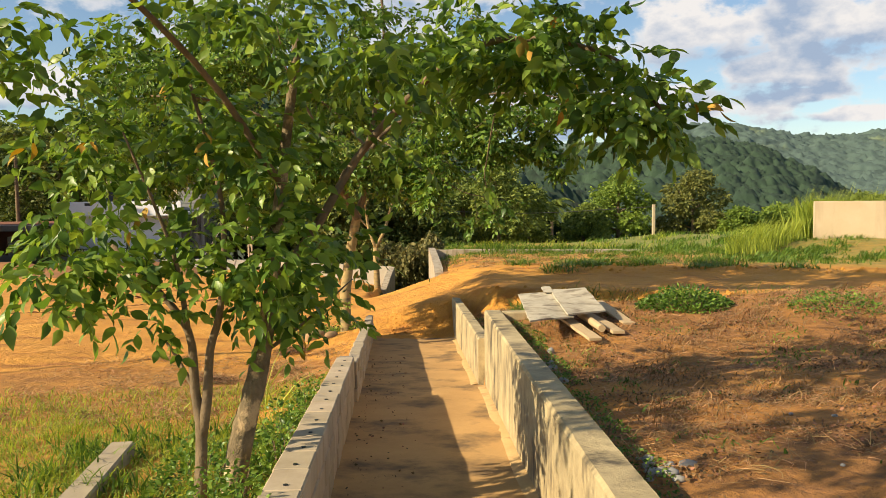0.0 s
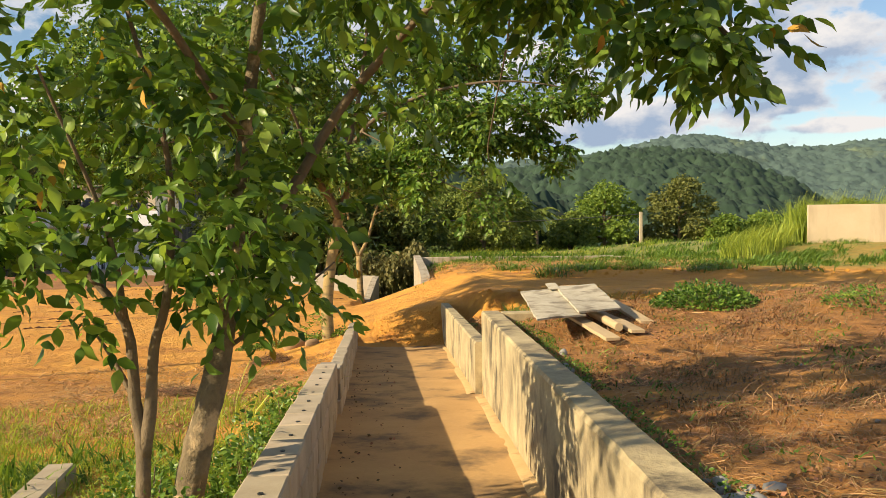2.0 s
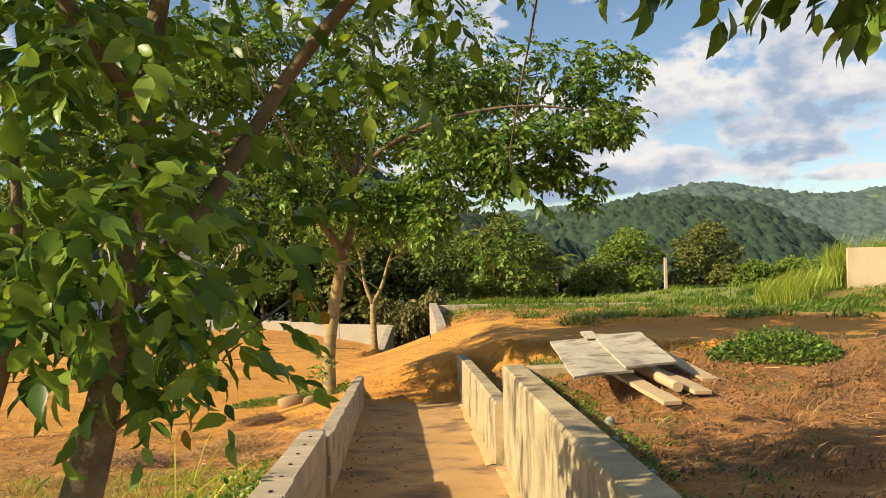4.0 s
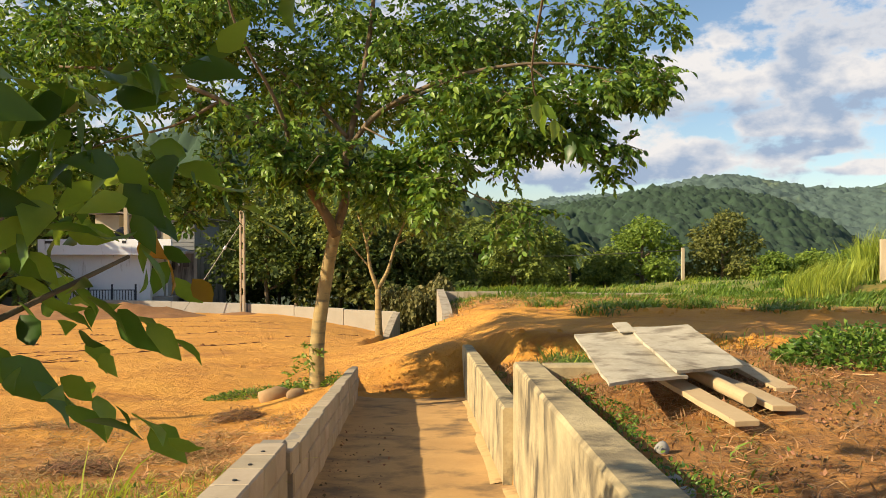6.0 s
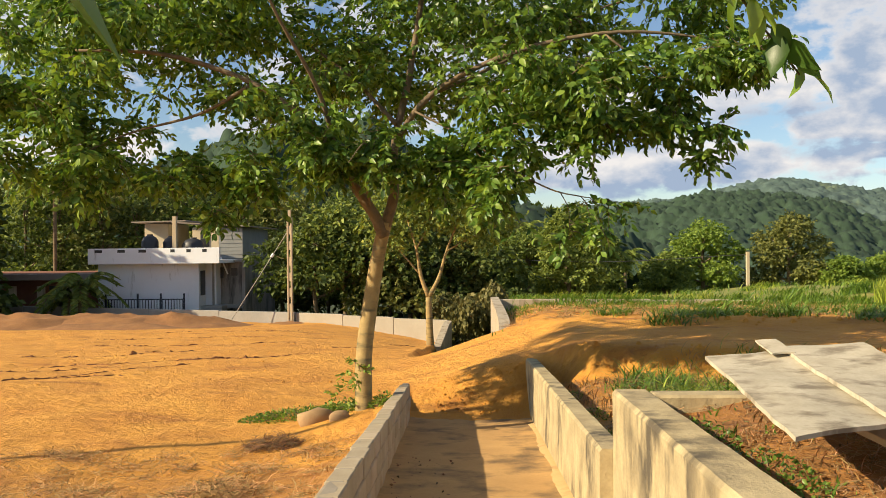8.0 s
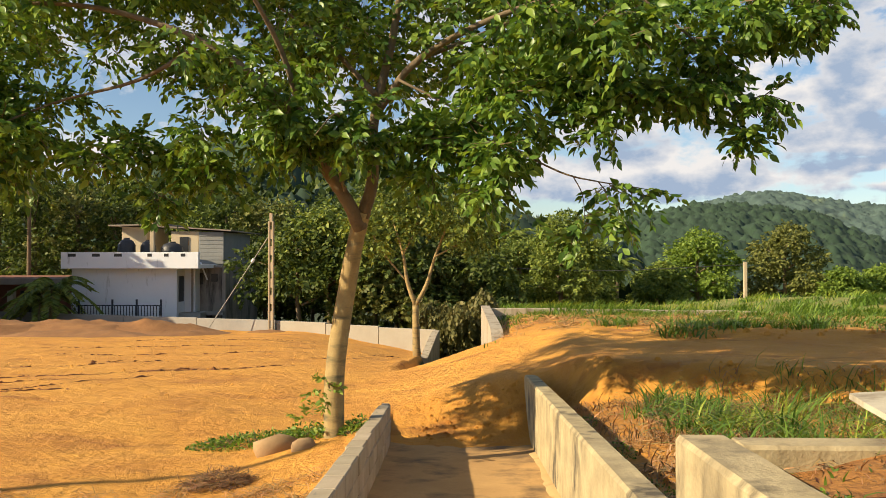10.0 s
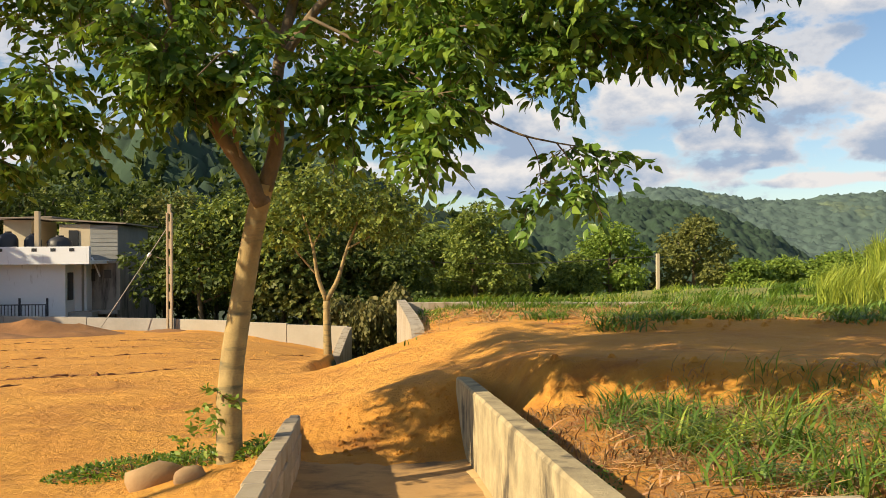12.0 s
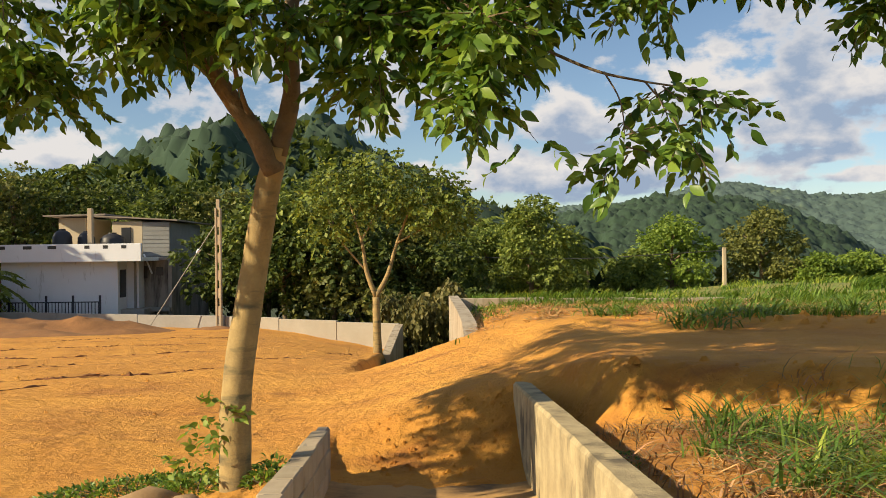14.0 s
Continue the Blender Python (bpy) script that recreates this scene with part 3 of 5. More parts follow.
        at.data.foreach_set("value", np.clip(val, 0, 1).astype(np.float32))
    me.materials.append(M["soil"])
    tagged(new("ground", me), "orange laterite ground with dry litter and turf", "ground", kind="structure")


build_ground()


# ---- the drain ----
def strip_wall(name, y0, y1, inner, top, thick, mat, label, seed, foot=0.25, chip=0.012, lip=0.0):
    """A cast wall that follows inner(y), its top at top(y), with a slightly chipped and uneven arris."""
    ys = np.arange(y0, y1 + 0.001, 0.12)
    ys[-1] = y1
    verts, faces = [], []
    s = 1 if thick > 0 else -1
    for j, y in enumerate(ys):
        xi, zt = float(inner(y)), float(top(y))
        c1, c2 = [chip * (noise.noise((y * 3.1, seed, k)) + 0.6 * noise.noise((y * 11.0, seed, k + 4))) for k in (0, 1)]
        zb = min(drain_floor(y), zt - 0.3) - foot
        verts += [(xi, y, zb), (xi + s * lip, y, zt - 0.02 - abs(c1)), (xi + s * (lip + 0.015 + abs(c1)), y, zt + c1 * 0.3),
                  (xi + thick - s * 0.015, y, zt + c2 * 0.4), (xi + thick + c2 * 0.6, y, zt - 0.02), (xi + thick, y, zb)]
    n = len(ys)
    for j in range(n - 1):
        for k in range(5):
            a = j * 6 + k
            faces.append((a, a + 1, a + 7, a + 6))
    faces.append(tuple(range(6)))
    faces.append(tuple(range((n - 1) * 6, n * 6))[::-1])
    ob = mesh_object(name, verts, faces, mat)
    bm = bmesh.new()
    bm.from_mesh(ob.data)
    bmesh.ops.recalc_face_normals(bm, faces=bm.faces[:])
    bm.to_mesh(ob.data)
    bm.free()
    return tagged(ob, label, "wall", kind="structure")


def blocks(wall, y0, y1, off, thick, height, courses, seed):
    """Cement blocks laid in courses along the left side, each a slightly uneven piece."""
    rng = np.random.RandomState(seed)
    length, h = 0.40, height / courses
    shapes = []
    for k in range(4):
        bm = box(thick, length - 0.012, h - 0.01, None, 0.009, 0.004)
        me = bpy.data.meshes.new("block")
        bm.to_mesh(me)
        bm.free()
        me.materials.append(M["block"])
        shapes.append(me)
    slope = math.degrees(math.atan(-0.0785))
    yaw = math.degrees(math.atan(0.037))
    for c in range(courses):
        y = y0 + length * (0.5 if c % 2 else 0.25)
        while y < y1 - length * 0.5 + 0.01:
            ob = new("block", shapes[rng.randint(4)])
            x = float(left_face(y)) - off - thick / 2 + 0.004 * rng.normal()
            top = c == courses - 1
            ob.parent = wall
            ob.matrix_world = pose(x, y, drain_floor(y) + c * h + (0.0015 * rng.normal() if top else 0), slope, 0.6 * rng.normal() if top else 0, yaw)
            y += length
    # dark plugs on the top course, coloured as the shade in the hollow blocks' cores
    if off:
        for y in np.arange(y0 + 4.0, y1 - 0.1, 0.4):
            v, f = tube([(0, 0, -0.01), (0, 0, 0.003)], (0.013, 0.013), 8)
            ob = mesh_object("hole", v, f, M["void_shade"], wall)
            ob.location = (float(left_face(y)) - off - thick * 0.45, y, drain_floor(y) + height - 0.006)


def build_drain():
    ys = np.arange(-2.0, 18.9, 0.1)
    us = np.linspace(0, 1, 15)
    verts, faces = [], []
    for y in ys:
        a, b = float(left_face(y)) - 0.07, float(right_face(y)) + 0.03
        for u in us:
            x = a + (b - a) * u
            z = drain_floor(y) + 0.02 * (2 * u - 1) ** 4 + 0.01 * noise.noise((x * 1.5, y * 0.8, 0)) + 0.004 * noise.noise((x * 7, y * 7, 3))
            verts.append((x, y, z))
    n = len(us)
    for j in range(len(ys) - 1):
        for k in range(n - 1):
            a = j * n + k
            faces.append((a, a + 1, a + n + 1, a + n))
    ob = mesh_object("drain_floor", verts, faces, M["silt"], None, True)
    tagged(ob, "silted concrete floor of an open drain", "drain floor", kind="structure")
    strip_wall("wall_right", -2.0, 11.9, lambda y: 0.64, near_top, 0.21, M["concrete"], "tall stained concrete side wall of the drain", 1.0)
    strip_wall("wall_right_low", 11.905, 19.15, right_face, lambda y: -0.32 - 0.0575 * (y - 12), 0.17, M["concrete"], "lower weathered concrete side wall of the drain", 2.0)
    w1 = strip_wall("wall_left", -2.0, 10.88, lambda y: left_face(y) - 0.045, lambda y: drain_floor(y) + 0.545, -0.17, M["mortar"], "hollow block side wall of the drain", 3.0, chip=0.01)
    w2 = strip_wall("wall_left_low", 10.905, 18.28, lambda y: left_face(y) - 0.014, lambda y: drain_floor(y) + 0.478, -0.112, M["mortar"], "lower block side wall of the drain", 4.0, chip=0.01)
    blocks(w1, -2.0, 10.9, 0.03, 0.20, 0.56, 3, 1)
    blocks(w2, 10.9, 18.3, 0.0, 0.14, 0.49, 3, 2)
    # return wall of the raised plot
    bm = box(2.7, 0.17, 0.75, pose(0.852 + 1.35, 11.815, -0.71), 0.015)
    tagged(part("wall_return", bm, M["concrete"]), "concrete return wall holding the raised plot", "wall", kind="structure")


build_drain()


def drain_fillet(name, y0, y1):
    """Pale mortar fillet along the foot of the drain's wall, with an uneven edge."""
    ys = np.arange(y0, y1, 0.07)
    xr = right_face(ys) + 0.01
    xl = xr - 0.11 - 0.02 * bumps(ys, ys * 0, 1.3, 1.0) - 0.004 * bumps(ys, ys * 0, 9.0, 2.0)
    zf = drain_floor(ys)
    V = np.concatenate([np.stack([xl, ys, zf - 0.01], 1), np.stack([xl + 0.012, ys, zf + 0.012], 1), np.stack([xr, ys, zf + 0.03], 1)])
    n = len(ys)
    F = [(r * n + i, r * n + i + 1, (r + 1) * n + i + 1, (r + 1) * n + i) for r in range(2) for i in range(n - 1)]
    ob = mesh_object(name, V, F, M["fillet"], None, True)
    tagged(ob, "pale mortar fillet along the drain floor", "trim", kind="structure")


drain_fillet("trim_fillet", 0.5, 11.85)
drain_fillet("trim_fillet_low", 11.95, 17.6)

# ---- far land ----
def canopy(x, y, cell, seed):
    """Height of rounded tree tops in jittered cells."""
    ix, iy = np.floor(x / cell), np.floor(y / cell)
    best = np.zeros_like(x)
    for dx in (-1, 0, 1):
        for dy in (-1, 0, 1):
            cx, cy = ix + dx, iy + dy
            h1 = np.modf(np.abs(np.sin(cx * 127.1 + cy * 311.7 + seed) * 43758.5))[0]
            h2 = np.modf(np.abs(np.sin(cx * 269.5 + cy * 183.3 + seed) * 24634.6))[0]
            px, py = (cx + 0.15 + 0.7 * h1) * cell, (cy + 0.15 + 0.7 * h2) * cell
            r = cell * (0.55 + 0.35 * h2)
            d2 = ((x - px) ** 2 + (y - py) ** 2) / r ** 2
            best = np.maximum(best, np.sqrt(np.clip(1 - d2, 0, 1)) * r * (0.7 + 0.9 * h1))
    return best


def hill(name, x0, x1, y0, y1, step, profile, cell, mat, label, seed):
    xs, ys = np.arange(x0, x1, step), np.arange(y0, y1, step)
    X, Y = np.meshgrid(xs, ys)
    Z = profile(X, Y) + 0.5 * canopy(X, Y, cell, seed) + 0.5 * canopy(X, Y, cell * 1.7, seed + 9) + 0.4 * canopy(X, Y, cell * 0.45, seed + 5) + cell * (0.35 * bumps(X, Y, 0.5 / cell, seed) + 0.13 * np.random.RandomState(int(seed)).normal(size=X.shape))
    V = np.stack([X, Y, Z], -1).reshape(-1, 3)
    nx, ny = len(xs), len(ys)
    i = (np.arange(ny - 1)[:, None] * nx + np.arange(nx - 1)[None]).ravel()
    F = np.stack([i, i + 1, i + nx + 1, i + nx], 1)
    ob = mesh_object(name, V, F, mat, None, True)
    return tagged(ob, label, "hill", kind="structure")


def bell(x, c, w):
    return np.exp(-((x - c) / w) ** 2)


def near_hill(x, y):
    crest = np.interp(x / y, (-0.15,) + (0.157, 0.209, 0.259, 0.309, 0.368, 0.413, 0.435, 0.462, 0.485, 0.524, 0.563), (0,) + (25.0, 29.0, 37.0, 40.0, 37.0, 31.0, 26.0, 14.0, 10.0, -9.0, -23.0))
    return -24 + (crest + 24) * bell(y, 700, 170)


def far_ridge(x, y):
    crest = np.interp(x / y, (-0.4, -0.1) + (0.144, 0.241, 0.305, 0.36, 0.422, 0.463, 0.526, 0.58, 0.656, 0.745) + (0.85, 1.0), (30, 60) + (87.0, 102.0, 129.0, 143.0, 129.0, 112.0, 109.0, 123.0, 133.0, 130.0) + (130, 90))
    return -30 + (crest + 30) * bell(y, 1900, 420)


def left_hill(x, y):
    return -6 + 15.5 * bell(x, -31, 24) * bell(y, 135, 26) + 11 * bell(x, -80, 30) * bell(y, 130, 30) + 8 * bell(x, -10, 22) * bell(y, 125, 24) - 14 * sstep(8, 50, x)


hill("backdrop_hill", -120, 520, 400, 720, 1.7, near_hill, 6.5, M["hill_near"], "dark green forested hill", 1.0)
hill("backdrop_ridge", -500, 1950, 1150, 1960, 5.5, far_ridge, 11.0, M["hill_far_haze"], "forested mountain ridge with haze put into its colour", 2.0)
hill("backdrop_blue_ridge", 900, 2600, 2900, 3500, 25.0, lambda x, y: -60 + 250 * bell(x / y, 0.49, 0.09) * bell(y, 3500, 200), 9.0, M["hill_blue_haze"], "far mountain with blue haze put into its colour", 3.0)
hill("backdrop_slope", -130, 70, 80, 160, 0.8, left_hill, 5.5, M["hill_near"], "wooded slope behind the house", 4.0)


def hill_foliage(name, profile, x0, x1, y0, y1, n, size, lift, mat, label, seed, cell, cseed):
    """Leafy clumps over a wooded hillside."""
    rng = np.random.RandomState(seed)
    x, y = x0 + (x1 - x0) * rng.rand(n), y0 + (y1 - y0) * rng.rand(n)
    cx = np.round(x / (size * 2.2) + 0.3 * np.sin(y)) * size * 2.2
    x = 0.5 * x + 0.5 * cx
    P = np.stack([x, y, profile(x, y) + canopy(x, y, cell, cseed) + 0.5 * canopy(x, y, cell * 0.45, cseed + 5) + lift * (rng.rand(n) - 0.4)], 1)
    A = rng.normal(size=(n, 3)) + np.array([0, -0.3, 0.9])
    ob = leaves_mesh(name, P, A, size * (0.5 + rng.rand(n)), mat, None, False, seed)
    return tagged(ob, label, "woods", kind="stuff")


hill_foliage("slope_woods", left_hill, -110, 15, 85, 150, 34000, 1.15, 0.8, M["leaf_far"], "treetops covering the slope behind the house", 2, 5.5, 4.0)

# ---- trees ----


def house_row_x(px, y):
    return -0.24 + (px - 784) / 1438 * (y - 11.3)


def build_near_tree():
    rng = np.random.RandomState(11)
    base = Vector((-1.35, 6.65, gz(-1.35, 6.65)))
    t = thing("young_tree", base, "young broad-leaved tree with forked stems beside the drain", "tree")
    g = base.z - 0.1

    def w(pts):
        return [Vector(p) + Vector((0.10, 0, 0)) - base for p in pts]
    big = smooth_path(w([(-1.46, 6.65, g), (-1.38, 6.65, -0.02), (-1.31, 6.66, 0.25), (-1.24, 6.7, 0.55), (-1.18, 6.75, 0.95), (-1.12, 6.85, 1.6), (-1.0, 6.95, 2.6)]), 4)
    v, f = tube(big, np.linspace(0.085, 0.028, len(big)), 14, 0.22, 3)
    mesh_object("trunk", v, f, M["bark_mottled"], t, True)
    root = w([(-1.48, 6.5, g + 0.02), (-1.44, 6.5, g + 0.2), (-1.40, 6.52, g + 0.42)])
    v, f = tube(root, (0.05, 0.045, 0.042), 9, 0.1, 5)
    tagged(mesh_object("branch_stub", v, f, M["cut_wood"], t, True), "sawn pale stump of a branch")
    # the stem towards (-3.0, 4.6) only carries the unseen shading foliage
    stems = [[(-1.62, 6.55, g), (-1.6, 6.6, 0.06), (-1.63, 6.6, 0.35), (-1.66, 6.6, 0.72), (-1.86, 6.6, 1.0), (-2.1, 6.6, 1.25)],
             [(-1.6, 6.6, 0.06), (-1.56, 6.6, 0.3), (-1.53, 6.6, 0.6), (-1.46, 6.62, 0.9), (-1.44, 6.62, 1.5), (-1.6, 6.6, 2.2)],
             [(-1.63, 6.6, 0.35), (-1.75, 6.65, 0.55), (-1.88, 6.75, 0.68)],
             [(-1.18, 6.75, 0.95), (-0.9, 6.9, 1.35), (-0.55, 7.0, 1.9), (0.1, 6.8, 2.45), (0.8, 6.4, 2.35), (1.15, 6.2, 1.95)],
             [(-1.12, 6.85, 1.6), (-1.5, 6.3, 2.3), (-2.2, 5.4, 3.0), (-3.0, 4.6, 3.3)],
             [(-1.66, 6.6, 0.72), (-1.72, 6.55, 1.2), (-1.9, 6.3, 1.9)], [(0.1, 6.8, 2.45), (0.35, 7.7, 2.4), (0.33, 8.5, 1.9), (0.34, 8.9, 1.60), (0.58, 9.06, 1.33)],
             [(-1.24, 6.7, 0.55), (-1.0, 6.75, 0.72), (-0.72, 7.3, 0.95)]]
    for k, s in enumerate(stems):
        pth = smooth_path(w(s), 4)
        r0 = (0.042, 0.036, 0.016, 0.035, 0.025, 0.02, 0.008, 0.014)[k]
        v, f = tube(pth, np.linspace(r0, r0 * 0.3, len(pth)), 8, 0.12, k)
        mesh_object("stem", v, f, M["bark"], t, True)
    b = np.array(base)
    # blobs above z 3 are unseen foliage, added to shade the plot
    blobs = [((-1.95, 6.6, 1.3), (0.7, 0.7, 0.36), 1.1), ((-1.35, 6.5, 1.35), (0.7, 0.7, 0.5), 1.3), ((-0.95, 6.9, 1.05), (0.42, 0.5, 0.32), 0.8), ((-0.74, 7.2, 1.02), (0.16, 0.2, 0.28), 0.35),
             ((-2.1, 6.7, 1.85), (0.7, 0.7, 0.4), 0.9), ((-2.45, 6.4, 2.35), (0.5, 0.5, 0.3), 0.6), ((-1.3, 6.8, 2.1), (0.9, 0.8, 0.5), 1.3), ((-0.4, 6.9, 2.25), (0.8, 0.8, 0.4), 1.0),
             ((0.3, 6.7, 2.5), (0.7, 0.7, 0.3), 0.7), ((0.62, 6.4, 2.35), (0.5, 0.45, 0.26), 1.1), ((1.0, 6.25, 2.1), (0.26, 0.3, 0.2), 0.7), ((1.22, 6.2, 2.04), (0.18, 0.22, 0.10), 0.35), ((-0.9, 5.2, 3.2), (1.6, 1.2, 0.4), 1.1), ((-2.3, 4.5, 3.35), (2.2, 1.4, 0.45), 4.2), ((-0.2, 6.9, 3.3), (1.4, 1.4, 0.4), 0.8), ((-1.8, 6.6, 0.8), (0.4, 0.4, 0.2), 0.1),
             ((-1.2, 6.9, 2.9), (1.2, 1.2, 0.4), 0.9)]
    P, A = crown_points(rng, clumps(rng, [(tuple(np.array(c) - b), r, q) for c, r, q in blobs], 6, 0.38), 1250, 8, 0.27, 0.45, 0.15)
    leaves_mesh("foliage", P, A, 0.100 * (0.55 + 0.8 * rng.rand(len(P))), M["leaf_near"], t, True, 5)
    n = 15
    u = np.linspace(0, 1, n)
    P = np.stack([0.44 + 0.26 * u, 8.9 + 0.16 * u, 1.58 - 0.24 * u], 1) - b
    A = np.stack([0.5 * (-1.0) ** np.arange(n) + 0.4, 0.5 * rng.normal(size=n), -0.9 - 0.4 * u], 1)
    leaves_mesh("foliage", P, A, 0.11 * (0.7 + 0.5 * rng.rand(n)), M["leaf_near"], t, True, 15)
    P, A = crown_points(rng, [(tuple(np.array(c) - b), r, q) for c, r, q in blobs], 26, 3, 0.2, 0.9, 0.3)
    tagged(leaves_mesh("withered_leaves", P, A, 0.10 * (0.7 + 0.5 * rng.rand(len(P))), M["dead_leaf"], t, True, 6), "yellowed and withered leaves")


def build_main_tree():
    rng = np.random.RandomState(21)
    base = Vector((-1.58, 16.6, gz(-1.58, 16.6)))
    t = thing("shade_tree", base, "spreading shade tree with a slender leaning trunk", "tree")

    def w(pts):
        return [Vector(p) - base for p in pts]
    tr = smooth_path(w([(-1.56, 16.58, base.z - 0.15), (-1.57, 16.6, -1.0), (-1.59, 16.72, -0.38), (-1.50, 16.85, 0.38), (-1.40, 16.8, 0.9), (-1.31, 16.75, 1.25)]), 6)
    rad = np.linspace(0.115, 0.078, len(tr))
    rad[:3] += (0.06, 0.035, 0.012)
    v, f = tube(tr, rad, 16, 0.07, 3)
    mesh_object("trunk", v, f, M["bark_pale"], t, True)
    limbs = [[(-1.33, 16.75, 1.08), (-1.44, 16.65, 1.34), (-1.62, 16.55, 1.62), (-1.82, 16.4, 1.98), (-2.05, 16.2, 2.32), (-2.7, 16.0, 2.8), (-3.8, 16.2, 3.2), (-4.9, 16.3, 3.3)],
             [(-1.31, 16.75, 1.2), (-1.20, 16.7, 1.6), (-1.17, 16.6, 2.2), (-0.95, 16.6, 3.2), (-0.8, 16.7, 4.8), (-1.2, 16.6, 6.8)],
             [(-1.17, 16.6, 2.2), (-0.7, 16.3, 2.7), (0.2, 16.1, 3.1), (1.2, 15.9, 3.25), (2.1, 15.9, 3.2), (2.9, 15.9, 3.0)],
             [(-1.82, 16.4, 1.98), (-1.95, 15.9, 2.7), (-2.3, 15.2, 3.5), (-2.4, 14.8, 4.2)],
             [(1.2, 15.9, 3.25), (1.8, 15.9, 2.75), (2.2, 15.9, 2.3), (2.45, 15.9, 1.95)],
             [(-1.15, 16.5, 2.4), (-1.8, 16.9, 3.1), (-2.8, 17.4, 3.9)],
             [(-0.7, 16.3, 2.7), (0.2, 16.8, 3.2), (1.2, 17.0, 3.8), (2.4, 17.0, 4.1)],
             [(-2.7, 16.0, 2.8), (-3.4, 16.2, 2.5), (-4.3, 16.3, 2.3), (-5.0, 16.0, 1.9)],
             [(-1.44, 16.65, 1.34), (-1.5, 16.4, 1.7), (-1.42, 16.1, 2.0), (-1.4, 15.6, 2.05), (-1.5, 15.2, 1.8)],
             [(-0.9, 16.3, 2.5), (-0.3, 16.1, 2.15), (0.15, 15.9, 1.8), (0.59, 15.8, 1.55), (0.89, 15.8, 1.47), (1.2, 15.8, 1.42), (1.42, 15.79, 1.38)],
             [(0.70, 15.8, 1.52), (0.78, 15.78, 1.36), (0.80, 15.76, 1.18), (0.78, 15.75, 1.02)],
             [(0.93, 15.8, 1.46), (1.05, 15.78, 1.30), (1.12, 15.75, 1.14), (1.18, 15.74, 1.02)],
             [(-0.3, 16.1, 2.15), (0.0, 15.9, 1.7), (0.12, 15.8, 1.4), (0.32, 15.75, 1.12)]]
    for k, s in enumerate(limbs):
        pth = smooth_path(w(s), 5)
        r0 = (0.078, 0.07, 0.04, 0.035, 0.014, 0.032, 0.026, 0.025, 0.02, 0.014, 0.006, 0.006, 0.008)[k]
        v, f = tube(pth, np.linspace(r0, r0 * 0.2, len(pth)), 8, 0.12, k)
        mesh_object("limb", v, f, M["bark"], t, True)
    b = np.array(base)
    blobs = [((-4.2, 16.3, 3.3), (1.5, 1.0, 0.6), 1.0), ((-2.6, 16.3, 2.8), (1.3, 1.0, 0.6), 1.1), ((-1.4, 16.0, 2.05), (0.85, 0.45, 0.45), 0.6), ((-2.7, 16.5, 1.75), (0.9, 0.6, 0.32), 0.8), ((-3.9, 16.4, 1.95), (0.9, 0.7, 0.4), 0.7), ((-5.1, 16.1, 1.95), (0.8, 0.8, 0.5), 1.0), ((-4.9, 17.3, 2.3), (0.9, 0.8, 0.5), 1.1), ((-6.0, 17.0, 2.6), (0.8, 0.8, 0.5), 0.8),
             ((-3.4, 16.3, 1.35), (0.3, 0.4, 0.3), 0.15), ((-0.8, 17.0, 3.3), (1.4, 1.5, 0.7), 1.8), ((0.7, 15.9, 2.75), (1.2, 1.1, 0.5), 1.6), ((2.0, 15.9, 3.0), (0.7, 0.7, 0.45), 1.0), ((2.15, 15.9, 2.35), (0.45, 0.45, 0.3), 0.6), ((2.4, 15.9, 2.0), (0.22, 0.25, 0.2), 0.16), ((2.75, 15.9, 2.95), (0.42, 0.45, 0.3), 0.45),
             ((-1.5, 17.9, 4.3), (3.2, 2.0, 0.8), 5.6), ((1.0, 17.2, 3.8), (1.5, 1.3, 0.7), 2.8), ((2.5, 16.5, 3.8), (0.8, 0.8, 0.6), 1.1), ((-4.5, 17.9, 4.3), (1.8, 1.8, 0.8), 3.2), ((-5.6, 18.0, 3.8), (1.3, 1.5, 0.9), 2.6),
             ((-0.6, 16.1, 1.95), (0.75, 0.5, 0.42), 1.25), ((0.15, 15.9, 2.05), (0.6, 0.5, 0.4), 1.0), ((0.8, 15.9, 2.2), (0.55, 0.5, 0.32), 0.75), ((1.4, 15.9, 2.4), (0.45, 0.45, 0.3), 0.5), ((0.05, 15.85, 1.5), (0.35, 0.3, 0.2), 0.25), ((-2.0, 16.0, 2.1), (0.5, 0.5, 0.35), 0.5),
             ((-0.9, 16.9, 5.4), (2.6, 2.0, 0.6), 1.2), ((-5.0, 16.2, 2.6), (0.9, 0.8, 0.5), 0.8), ((-3.6, 16.2, 3.9), (1.4, 1.0, 0.5), 1.4), ((-5.4, 16.3, 3.2), (1.0, 0.8, 0.6), 1.0), ((-2.5, 19.0, 3.5), (2.2, 1.2, 0.8), 2.2), ((0.2, 19.0, 3.6), (1.7, 1.1, 0.7), 2.2), ((-3.6, 18.2, 4.9), (2.2, 1.6, 0.8), 1.4)]
    sprays = [((0.78, 15.77, 1.12), (0.10, 0.08, 0.16), 0.30), ((1.14, 15.76, 1.14), (0.10, 0.08, 0.12), 0.26), ((1.02, 15.8, 1.42), (0.20, 0.10, 0.06), 0.26), ((1.34, 15.8, 1.36), (0.13, 0.08, 0.05), 0.18), ((0.30, 15.76, 1.12), (0.08, 0.08, 0.05), 0.07)]
    blobs = [(tuple(np.array(c) - b), r, q) for c, r, q in blobs]
    blobs = clumps(rng, blobs, 9, 0.24) + [(tuple(np.array(c) - b), r, q * 0.25) for c, r, q in sprays]
    twigs = 8000
